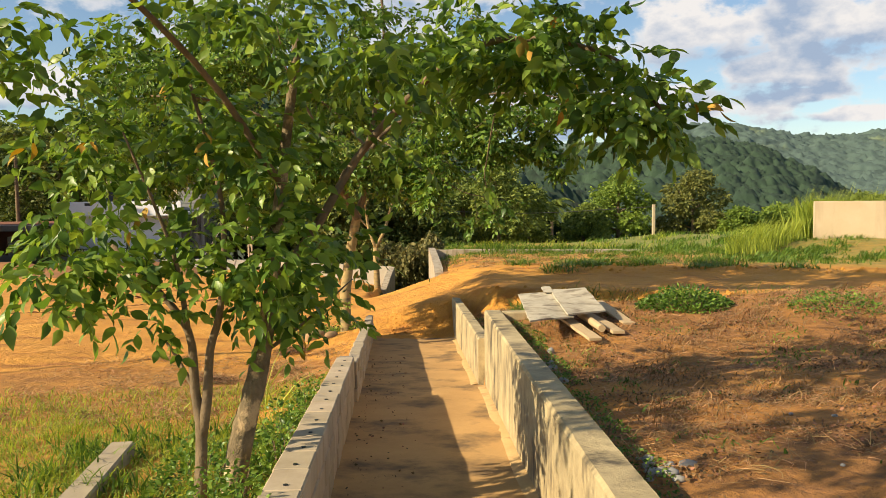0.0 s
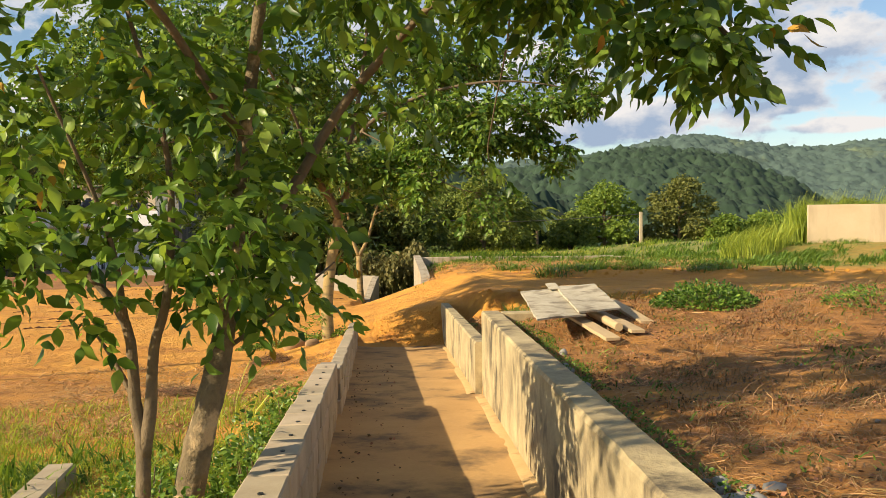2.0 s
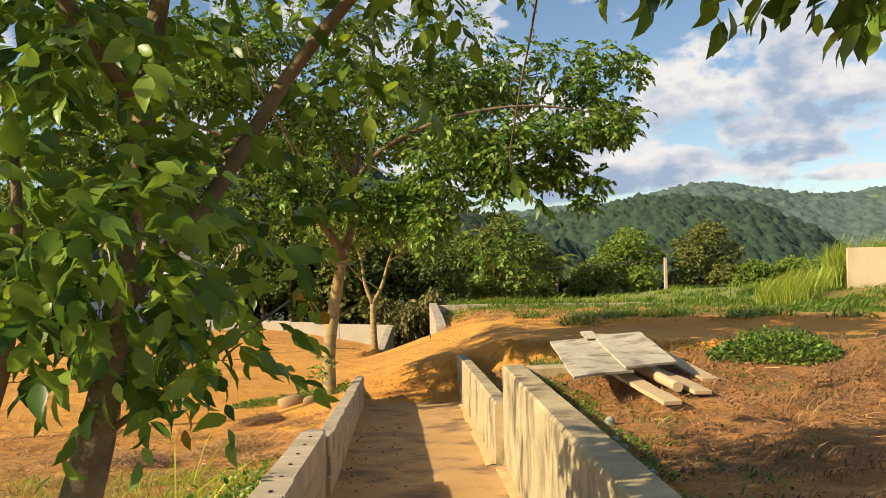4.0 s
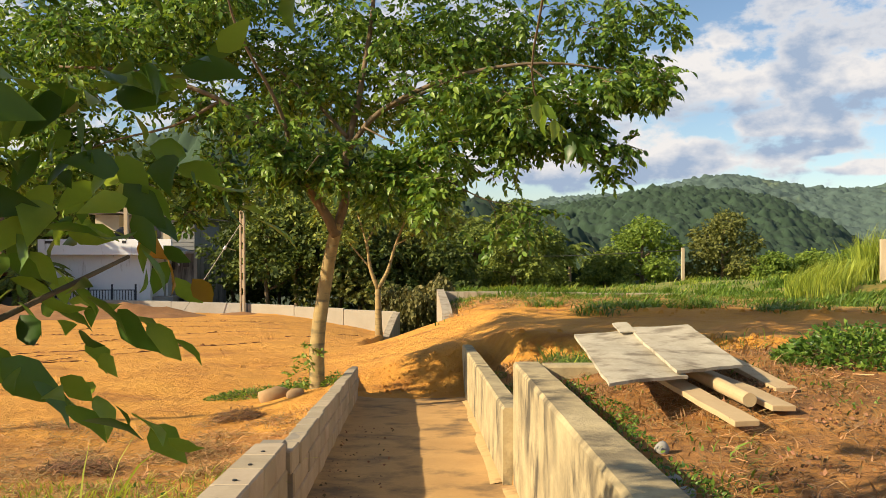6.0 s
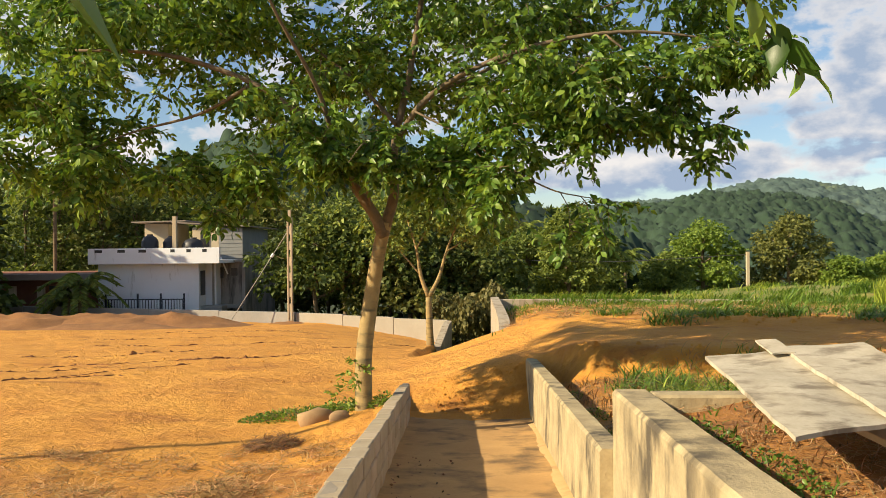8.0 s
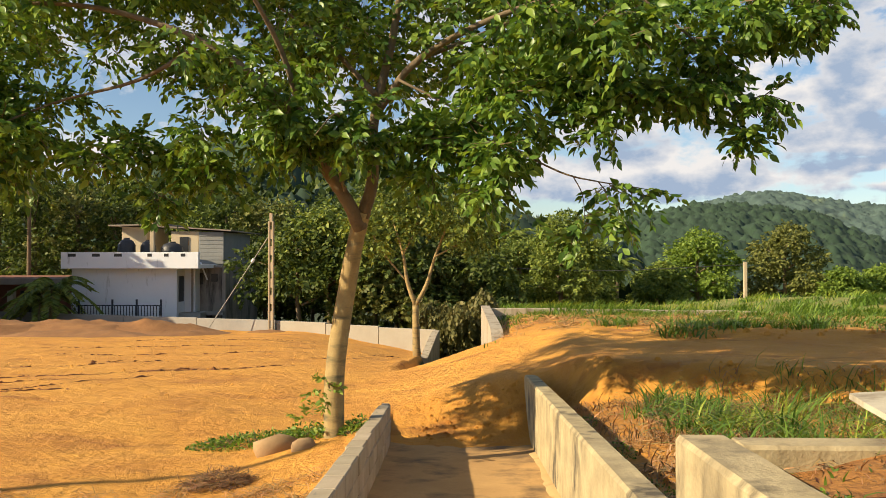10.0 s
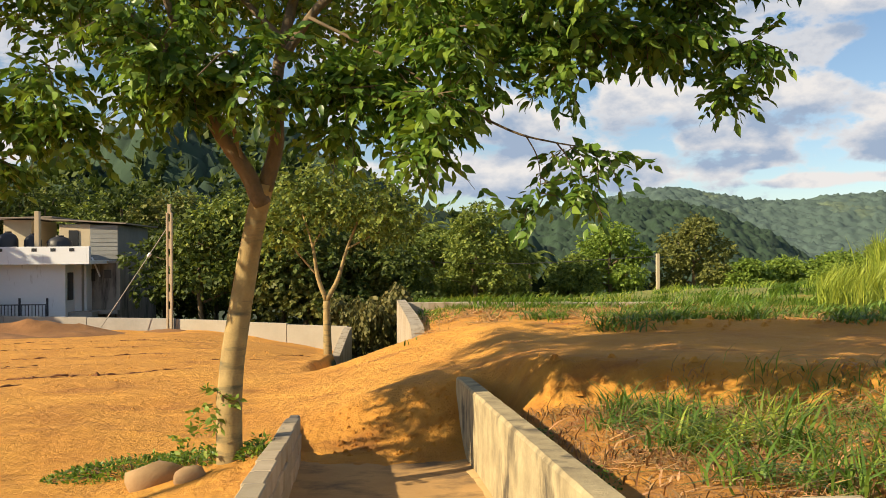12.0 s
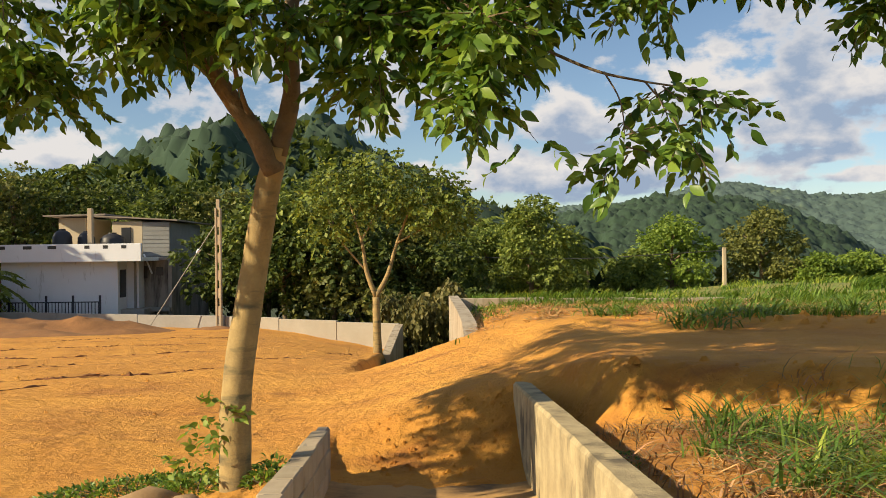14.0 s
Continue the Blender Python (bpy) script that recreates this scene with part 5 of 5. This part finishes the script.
def sheet(corners, u0, u1, v0, v1, th, lift, mat, parent, seed):
    """A thin warped sheet on part (u, v) of a four-cornered plane, with a ragged rim."""
    a, b, c, d = [Vector(p) for p in corners]   # front left, front right, back right, back left
    n, o = 12, parent.matrix_world.translation
    up = (b - a).cross(d - a).normalized()
    verts, faces = [], []
    for lay in (0, 1):
        for j in range(n + 1):
            for i in range(n + 1):
                u, v = u0 + (u1 - u0) * i / n, v0 + (v1 - v0) * j / n
                if i in (0, n):
                    u += 0.012 * noise.noise((v * 9, seed, i))
                if j in (0, n):
                    v += 0.018 * noise.noise((u * 9, seed + 7, j))
                p = a.lerp(b, u).lerp(d.lerp(c, u), v)
                p = p + up * (lift + lay * th + 0.012 * noise.noise((u * 2.5, v * 2.5, seed)))
                verts.append(p - o)
    m = (n + 1) ** 2
    for j in range(n):
        for i in range(n):
            q = j * (n + 1) + i
            faces.append((m + q, m + q + 1, m + q + n + 2, m + q + n + 1))
            faces.append((q, q + n + 1, q + n + 2, q + 1))
    rim = [i for i in range(n)] + [n + j * (n + 1) for j in range(n)] + [n * (n + 1) + i for i in range(n, 0, -1)] + [j * (n + 1) for j in range(n, 0, -1)]
    for p, q in zip(rim, rim[1:] + rim[:1]):
        faces.append((p, q, q + m, p + m))
    return mesh_object("sheet", verts, faces, mat, parent)


def build_boards():
    c = ((0.95, 9.84, 0.215), (1.83, 10.28, 0.225), (1.76, 11.12, 0.38), (0.98, 11.14, 0.335))
    for k, (u0, u1, v0, v1, lift, name, lab) in enumerate(((0.0, 0.56, 0.0, 0.97, 0.0, "plywood_sheet", "weathered plywood sheet lying on planks"), (0.48, 1.0, 0.02, 1.0, 0.021, "plywood_sheet", "weathered plywood sheet lying on planks"),
                                                          (0.36, 0.5, 0.86, 1.08, 0.040, "board", "narrow pale board lying on the plywood"))):
        t = thing(name, c[0], lab, "board", "sheets on the plot")
        sheet(c, u0, u1, v0, v1, 0.018 if k < 2 else 0.008, lift, M["plywood"], t, k * 1.7)
    for k, (x, y, z, sx, sy, rx, rz, lab) in enumerate(((1.47, 10.03, 0.12, 0.13, 1.1, 4, 8, "pale sawn plank poking out under the plywood"), (1.76, 10.35, 0.13, 0.13, 1.2, 3, 8, "pale sawn plank poking out under the plywood"), (2.02, 10.8, 0.15, 0.14, 1.1, 5, 6, "pale sawn plank beside the plywood"))):
        t = thing("plank", (x, y, z), lab, "plank", "planks under the plywood")
        board("timber", x, y, z, sx, sy, 0.03, rx, 0, rz, M["plank"], t, 5 + k)
    t = thing("log", (1.66, 10.1, 0.15), "short round timber with a sawn end", "log")
    v, f = tube([(0.02, -0.3, 0.0), (0, 0, 0.01), (-0.05, 0.5, 0.03)], (0.038, 0.04, 0.038), 18, 0.05, 2)
    mesh_object("timber", v, f, M["plank"], t)


build_boards()


def rock(name, x, y, z, sx, sy, sz, mat, label, cat="stone", seed=0, group="", rz=0):
    bm = bmesh.new()
    bmesh.ops.create_icosphere(bm, subdivisions=2, radius=1.0)
    for v in bm.verts:
        n = v.co.normalized()
        v.co = n * (1 + 0.28 * noise.noise(n * 1.6 + Vector((seed * 3.1, 0, 0))) + 0.1 * noise.noise(n * 4 + Vector((seed, 1, 0))))
    bmesh.ops.transform(bm, matrix=pose(0, 0, 0, 0, 0, rz) @ Matrix.Diagonal((sx, sy, sz, 1)), verts=bm.verts)
    ob = part(name, bm, mat, None, "", True)
    ob.location = (x, y, z)
    return tagged(ob, label, cat, group)


rock("boulder", -2.12, 16.45, gz(-2.12, 16.45) + 0.03, 0.26, 0.13, 0.13, M["stone"], "smooth tan boulder at the foot of the tree", seed=1, rz=28)
rock("boulder", -1.80, 16.25, gz(-1.8, 16.25) + 0.01, 0.14, 0.11, 0.08, M["stone"], "small tan boulder at the foot of the tree", seed=2)
rock("boulder", -1.19, 10.0, gz(-1.19, 10.0) + 0.03, 0.13, 0.16, 0.08, M["stone"], "pale stone beside the drain wall", seed=3)
rock("lump", 1.08, 9.3, gz(1.08, 9.3) + 0.02, 0.035, 0.03, 0.035, M["rubble"], "white broken lump on the soil", seed=4)
_r = np.random.RandomState(5)
for k in range(26):
    x, y = 1.06 + 0.08 * _r.normal(), 5.75 + 0.12 * _r.normal()
    if k > 15:
        x, y = 0.98 + 0.05 * _r.normal(), 8.7 + 0.25 * _r.normal()
    x = max(x, 0.9)
    r = 0.014 + 0.022 * _r.rand()
    rock("rubble_piece", x, y, gz(x, y) + r * 0.4, r * 1.3, r, r * 0.8, M["rubble"], "grey concrete rubble beside the drain wall", "rubble", k, "rubble by the wall")
for k, (x, y) in enumerate(((1.98, 5.63), (2.18, 6.65), (2.38, 6.5), (2.6, 8.3))):
    rock("pebble", x, y, gz(x, y) + 0.01, 0.013 + 0.004 * (k % 3), 0.011, 0.009, M["rubble"], "pale pebble on the soil", "stone", k + 40, "pebbles on the plot")
t = thing("concrete_slab", (-2.5, 7.7, gz(-2.5, 7.7)), "grey concrete kerb half buried in grass", "slab")
part("slab", box(0.2, 2.2, 0.16, pose(0, -0.4, -0.04, -3, 0, 8), 0.015, 0.004), M["block"], t)

# clods and ruts on the bare yard and the road's bank
def clods(name, centres, label, seed):
    rng = np.random.RandomState(seed)
    pcs = []
    for x, y, r in centres:
        z = gz(x, y)
        v = [(x + r * (1 + 0.5 * rng.rand()) * math.cos(a), y + r * 0.8 * math.sin(a), z - 0.01) for a in np.linspace(0, 5.2, 6)]
        v += [(x + 0.5 * r * math.cos(a), y + 0.45 * r * math.sin(a), z + r * (0.5 + 0.5 * rng.rand())) for a in np.linspace(0.3, 5.5, 6)]
        f = [(i, (i + 1) % 6, 6 + (i + 1) % 6, 6 + i) for i in range(6)] + [(6, 7, 8, 9, 10, 11)]
        pcs.append((v, f))
    v, f = merge(pcs)
    tagged(mesh_object(name, v, f, M["soil"]), label, "soil clods", kind="stuff")


_r = np.random.RandomState(8)
_c = []
for k in range(150):
    x = 1.2 + 8 * _r.rand()
    _c.append((x, float(bank(x)) - 0.1 + 0.22 * _r.normal(), 0.015 + 0.05 * _r.rand() ** 2))
for k in range(320):
    _c.append((-0.9 + 1.3 * _r.rand(), 18.3 + 1.1 * _r.rand(), 0.005 + 0.028 * _r.rand() ** 3))
for k in range(120):
    x = 2.5 + 8 * _r.rand()
    _c.append((x, 23.0 - 0.36 * (x - 3) + 0.3 * _r.normal(), 0.02 + 0.06 * _r.rand() ** 2))
for k in range(260):
    _c.append((-12 + 9.5 * _r.rand(), 19 + 17 * _r.rand(), 0.008 + 0.035 * _r.rand() ** 3))
clods("soil_clods", _c, "orange soil clods on the road bank and yard", 3)


def rut(x0, y0, x1, y1, seed):
    """A broken ridge of earth thrown up along a wheel track, coloured dark for the shadow it casts."""
    rng = np.random.RandomState(seed)
    n = int(16 * math.hypot(x1 - x0, y1 - y0))
    pts, rad = [], []
    for k in range(n):
        s_ = k / (n - 1)
        x = x0 + (x1 - x0) * s_ + 0.012 * rng.normal()
        y = y0 + (y1 - y0) * s_ + 0.35 * noise.noise((s_ * 5, seed, 0)) + 0.1 * noise.noise((s_ * 19, seed, 2)) + 0.02 * rng.normal()
        g = noise.noise((s_ * 9, seed, 5)) + 0.5
        pts.append((x, y, gz(x, y) - 0.01))
        rad.append(max(0.012, 0.05 * g * (0.3 + rng.rand())) if 0 < k < n - 1 else 0.003)
    v, f = tube(pts, rad, 7, 0.9, seed)
    tagged(mesh_object("rut_ridge", v, f, M["rut_shade"]), "broken earth ridge along a wheel track, its shadow put into the dark colour", "rut", "wheel ruts in the yard")


for k, q in enumerate(((-9.8, 24.0, -5.0, 26.2), (-7.2, 25.3, -4.2, 26.9), (-11.5, 26.3, -7.5, 28.0), (-9.5, 28.0, -8.2, 29.3), (-12.5, 31.0, -6.0, 32.2), (-8.5, 21.6, -6.8, 22.4), (-11.0, 22.5, -8.0, 23.6), (-4.6, 30.5, -3.2, 31.0), (-3.6, 34.0, -2.6, 35.6), (-13.0, 36.5, -6.0, 38.5), (-9.1, 20.8, -6.5, 24.4), (-14.0, 33.5, -7.0, 35.2))):
    rut(*q, k + 1)

# ---- grass, weeds and litter ----
def patch(rng, n, x0, x1, y0, y1, clump, keep=None, spread=0.10):
    """Spots on the ground, gathered in clumps."""
    m = max(1, n // clump)
    cx, cy = x0 + (x1 - x0) * rng.rand(m), y0 + (y1 - y0) * rng.rand(m)
    i = rng.randint(0, m, n)
    x, y = cx[i] + spread * rng.normal(size=n), cy[i] + spread * rng.normal(size=n)
    ok = np.ones(n, bool) if keep is None else keep(x, y)
    x, y = x[ok], y[ok]
    return np.stack([x, y, ground(x, y) - 0.01], 1)


def turf_thing(name, spots, h0, h1, mat, label, seed, width, bend=0.6):
    rng = np.random.RandomState(seed)
    ob = blades(name, spots, h0 + (h1 - h0) * rng.rand(len(spots)) ** 1.5, mat, seed, width, bend)
    return tagged(ob, label, "grass", kind="stuff")


def strewn(name, spots, l0, l1, mat, label, seed, width):
    """Cut stalks lying on the ground, each a thin bent strip."""
    rng = np.random.RandomState(seed)
    n = len(spots)
    P = np.asarray(spots, float) + np.stack([np.zeros(n), np.zeros(n), 0.012 + 0.03 * rng.rand(n) ** 2], 1)
    L = (l0 + (l1 - l0) * rng.rand(n))[:, None]
    a, el = rng.rand(n) * 6.283, 0.35 * rng.normal(size=n)
    D = np.stack([np.cos(a) * np.cos(el), np.sin(a) * np.cos(el), np.abs(np.sin(el))], 1)
    W = np.stack([-np.sin(a), np.cos(a), 0.4 * rng.normal(size=n)], 1) * width
    B = np.stack([-np.sin(a), np.cos(a), np.zeros(n)], 1) * L * (0.25 * rng.normal(size=(n, 1)))
    mid, end = P + D * L * 0.5 + B, P + D * L - np.array([0, 0, 0.02])
    V = np.stack([P - W, P + W, mid - W, mid + W, end - W * 0.4, end + W * 0.4], 1).reshape(-1, 3)
    F = (np.array([(0, 1, 3, 2), (2, 3, 5, 4)])[None] + (np.arange(n) * 6)[:, None, None]).reshape(-1, 4)
    ob = mesh_object(name, V, F, mat)
    return tagged(ob, label, "straw", kind="stuff")


def far_edge(x):
    return 23.0 - 0.36 * np.clip(x - 3, -2, 12)


def road_edge(x):
    return bank(x) - 0.05


R = np.random.RandomState(77)
turf_thing("terrace_grass", patch(R, 24000, 0.4, 16, 22.6, 34.3, 130, lambda x, y: (y > far_edge(x) + 0.3) & (bumps(x, y, 1.3, 2.0) > 0.12) & ~((x < 3) & (y < 29) & (R.rand(len(x)) < 0.75)), 0.32), 0.05, 0.30, M["grass"], "green grass tufts on the terrace", 1, 0.012, 1.1)
turf_thing("terrace_grass", patch(R, 11000, 0.4, 24, 33, 52, 110, lambda x, y: bumps(x, y, 0.9, 3.0) > 0.05, 0.5), 0.12, 0.42, M["grass"], "green grass tufts on the terrace", 2, 0.02, 0.9)
turf_thing("reed_grass", patch(R, 3000, 3, 24, 36, 56, 70, lambda x, y: bumps(x, y, 0.7, 1.0) > 0.1, 0.45), 0.15, 0.62, M["grass_yellow"], "tall yellowish grass on the terrace", 3, 0.018, 0.7)
turf_thing("terrace_weeds", patch(R, 4000, 0.3, 14, 33.6, 36.5, 90, lambda x, y: bumps(x, y, 1.6, 2.0) > -0.2, 0.3), 0.15, 0.60, M["grass"], "rank green weeds along the terrace wall", 18, 0.016, 0.8)
turf_thing("reed_grass", patch(R, 4200, 9.5, 15.2, 28.0, 34.5, 14, lambda x, y: ((x + 0.3) / (y - 10.7) < 0.67) & ((x + 0.3) / (y - 10.7) > 0.575)), 0.35, 1.25, M["grass_yellow"], "tall sunlit yellow grass beside the garden wall", 4, 0.011, 0.5)
turf_thing("terrace_grass", patch(R, 16000, 7.0, 19.0, 20.5, 32.0, 30, lambda x, y: (y > far_edge(x) + 0.5) & (bumps(x, y, 0.9, 4.0) > 0.0)), 0.08, 0.32, M["grass"], "lush green grass before the garden wall", 15, 0.014, 0.8)
strewn("terrace_straw", patch(R, 8000, 0.5, 9.0, 23.0, 33.0, 40, lambda x, y: y > far_edge(x) + 0.5), 0.08, 0.28, M["straw"], "dry straw lying on the terrace", 16, 0.005)
turf_thing("reed_grass", patch(R, 3000, 15, 24, 33.4, 35.0, 16), 1.5, 2.4, M["grass_yellow"], "tall grass behind the garden wall", 5, 0.013, 0.45)
turf_thing("strip_grass", patch(R, 3000, 1.7, 6.5, 12.3, 17.3, 8, lambda x, y: (y < road_edge(x) + 0.1) & (x > 1.1)), 0.10, 0.40, M["grass"], "long green grass tufts below the road", 6, 0.006, 1.3)
turf_thing("strip_straw", patch(R, 5000, 0.9, 6.5, 12.1, 17.4, 9, lambda x, y: (y < road_edge(x) + 0.1) & (x > 0.9)), 0.06, 0.28, M["withered"], "dry brown stalks below the road", 7, 0.006, 1.4)
turf_thing("yard_grass", patch(R, 46000, -8, -1.1, 3.0, 11.8, 16, lambda x, y: (R.rand(len(x)) > 0.75 * sstep(9, 12, y)) & (R.rand(len(x)) > sstep(4.0, 8.0, -x)) & (R.rand(len(x)) > sstep(-5.0, -3.0, -y))), 0.05, 0.2, M["grass_yellow"], "short yellow-green grass beside the drain", 8, 0.0045, 1.1)
turf_thing("yard_grass", patch(R, 2200, -3.2, -1.05, 4.0, 9.3, 25), 0.1, 0.32, M["grass"], "longer green grass under the young tree", 9, 0.008, 0.8)
strewn("yard_straw", patch(R, 15000, -5.5, -1.25, 9.5, 15.2, 75, lambda x, y: R.rand(len(x)) > sstep(3, 6, -x) * 0.9), 0.04, 0.16, M["straw"], "cut golden grass lying on the soil", 10, 0.0026)
strewn("plot_straw", patch(R, 14000, 0.95, 9, 4.0, 13, 45, lambda x, y: y < road_edge(x)), 0.04, 0.18, M["straw"], "dry straw lying on the plot", 11, 0.002)
strewn("plot_straw", patch(R, 7000, 0.9, 7, 12.0, 17.3, 40, lambda x, y: y < road_edge(x)), 0.06, 0.22, M["straw"], "dry straw lying below the road", 14, 0.0025)
turf_thing("withered_weeds", patch(R, 26000, 1.0, 9, 6.2, 13, 60, lambda x, y: y < road_edge(x), 0.14), 0.03, 0.15, M["withered"], "brown withered weeds on the plot", 12, 0.0032, 1.5)
turf_thing("plot_grass", patch(R, 3200, 0.9, 8, 4.0, 13, 14, lambda x, y: y < road_edge(x)), 0.03, 0.09, M["grass"], "sparse green weeds on the plot", 13, 0.007, 1.0)


# leaves and crumbs lying in the drain
_y = 2.0 + 13.0 * R.rand(420)
_x = left_face(_y) + 0.06 + 0.55 * R.rand(420) ** 1.8
_d = leaves_mesh("drain_litter", np.stack([_x, _y, drain_floor(_y) + 0.022], 1), R.normal(size=(420, 3)) * np.array([1, 1, 0.2]), 0.012 + 0.03 * R.rand(420) ** 2, M["litter"], None, False, 19)
tagged(_d, "dark dead leaves lying on the drain floor", "leaf litter", kind="stuff")
# heaps of cut weeds left to dry
for k, (x, y, r, h, n) in enumerate(((-2.35, 15.35, 0.30, 0.13, 900), (-2.25, 13.1, 0.42, 0.12, 1300), (-3.0, 12.5, 0.35, 0.07, 700), (-1.75, 11.9, 0.25, 0.06, 500))):
    a, q = 6.283 * R.rand(n), np.sqrt(R.rand(n))
    px, py = x + r * q * np.cos(a), y + 0.8 * r * q * np.sin(a)
    ob = strewn("hay_heap", np.stack([px, py, ground(px, py) - 0.015 + h * (1 - q * q) * R.rand(n)], 1), 0.05, 0.17, M["litter" if k % 2 == 0 else "straw"], "small heap of dry cut weeds on the soil", 30 + k, 0.0028)
    tagged(ob, "small heap of dry cut weeds on the soil", "weed heap", "heaps of cut weeds", "stuff")
# dead leaves blown over the plot
_p = patch(R, 16000, 0.95, 8.5, 4.0, 15.5, 70, lambda x, y: y < road_edge(x) - 0.3)
_l = leaves_mesh("dead_leaves", _p + np.array([0, 0, 0.025]), R.normal(size=(len(_p), 3)) * np.array([1, 1, 0.35]), 0.012 + 0.022 * R.rand(len(_p)), M["litter"], None, False, 17)
tagged(_l, "brown dead leaves scattered over the plot", "leaf litter", kind="stuff")


def weed(name, x, y, rx, ry, rz, n, size, mat, label, seed, cat="plant"):
    """A low leafy plant: short stems and many leaves in an uneven mound."""
    rng = np.random.RandomState(seed)
    z = gz(x, y)
    t = thing(name, (x, y, z), label, cat)
    a, r = rng.rand(n) * 6.283, np.sqrt(rng.rand(n))
    px, py = rx * r * np.cos(a), ry * r * np.sin(a)
    hz = ground(x + px, y + py) - z
    top = rz * (1 - r ** 2) * (0.6 + 0.6 * rng.rand(n)) + 0.02
    P = np.stack([px, py, hz + top * rng.rand(n) ** 0.5], 1)
    A = np.stack([np.cos(a), np.sin(a), 0.3 + 0 * a], 1) + 0.7 * rng.normal(size=(n, 3))
    leaves_mesh("foliage", P, A, size * (0.5 + rng.rand(n)), mat, t, True, seed)
    k = max(4, n // 40)
    v, f = merge([tube([(px[i] * 0.5, py[i] * 0.5, -0.02), (px[i] * 0.8, py[i] * 0.8, P[i, 2] * 0.6), tuple(P[i])], (0.006, 0.004, 0.003), 4) for i in range(k)])
    tagged(mesh_object("stem_tangle", v, f, M["bark"], t), kind="stuff")
    return t


weed("bush", 2.95, 11.15, 0.55, 0.5, 0.22, 3200, 0.040, M["leaf"], "low green leafy bush on the plot", 1, "bush")
weed("bush", 4.4, 10.4, 0.5, 0.45, 0.18, 900, 0.034, M["leaf"], "low green leafy bush on the plot", 2, "bush")
weed("creeper", -2.55, 17.3, 0.75, 0.42, 0.10, 1700, 0.034, M["leaf"], "creeping green weeds beside the tree", 3)
weed("creeper", -1.95, 16.9, 0.35, 0.3, 0.16, 700, 0.036, M["leaf"], "creeping green weeds beside the tree", 4)
weed("creeper", -1.33, 16.55, 0.18, 0.2, 0.14, 420, 0.036, M["leaf"], "green weeds between the tree and the wall", 5)
for k in range(9):
    y = 5.0 + 0.75 * k
    weed("weed", 0.98 + 0.05 * math.sin(k * 3), y, 0.15, 0.40, 0.07, 330, 0.021, M["leaf"], "small green weeds along the drain wall", 10 + k)
for k, (x, y, r) in enumerate(((-1.12, 7.3, 0.3), (-1.2, 8.1, 0.35), (-1.3, 6.2, 0.35), (-1.0, 5.4, 0.25), (-1.7, 7.2, 0.35), (-1.15, 8.8, 0.25))):
    weed("weed", x, y, r, r, 0.42, 950, 0.038, M["leaf"], "leafy green weeds under the young tree", 30 + k)
for k, (x, y) in enumerate(((0.78, 13.2), (0.80, 14.6), (0.8, 16.4), (1.3, 13.4), (1.9, 14.2))):
    weed("weed", x + 0.08, y, 0.12, 0.32, 0.07, 220, 0.02, M["leaf"], "small green weeds along the drain wall", 50 + k)


def grass_clump(x, y, h, n, label, seed, mat="grass", width=0.011, spread=0.09, bend=0.8):
    rng = np.random.RandomState(seed)
    t = thing("grass_clump", (x, y, gz(x, y)), label, "grass", "grass clumps")
    P = np.stack([spread * rng.normal(size=n), spread * rng.normal(size=n), np.zeros(n) - 0.02], 1)
    P[:, 2] += ground(x + P[:, 0], y + P[:, 1]) - gz(x, y)
    blades("blade_tuft", P, h * (0.5 + 0.6 * rng.rand(n)), M[mat], seed, width, bend, t)


for k, (x, y, h) in enumerate(((1.6, 14.3, 0.35), (2.0, 14.0, 0.45), (2.5, 14.3, 0.5), (3.0, 14.2, 0.55), (2.3, 15.0, 0.5), (1.9, 15.4, 0.4), (3.4, 15.0, 0.5), (1.7, 16.6, 0.4), (3.6, 15.9, 0.45), (2.7, 13.4, 0.45), (2.1, 12.7, 0.4), (1.5, 12.6, 0.3), (1.55, 15.2, 0.38), (1.85, 15.7, 0.4), (2.15, 15.5, 0.42), (1.95, 16.3, 0.36), (1.45, 16.1, 0.3), (2.7, 16.1, 0.4))):
    grass_clump(x, y, h, 60, "clump of long green grass below the road", 100 + k, ("grass", "grass", "grass_yellow")[k % 3], 0.008, 0.12, 1.5)
for k, (x, y) in enumerate(((3.3, 22.4), (4.2, 22.9), (7.0, 21.9), (9.0, 21.2), (5.8, 23.2), (2.6, 24.6), (4.4, 25.0), (6.4, 24.4))):
    grass_clump(x, y, 0.40, 110, "dark green grass clump at the road edge", 120 + k, "grass", 0.013, 0.24, 1.7)
for k, (x, y, h) in enumerate(((-1.80, 9.95, 0.75), (-1.55, 9.6, 0.55), (-1.62, 9.9, 0.42))):
    grass_clump(x, y, h, 5, "single tall grass stalks beside the drain", 140 + k, "grass_yellow", 0.008)
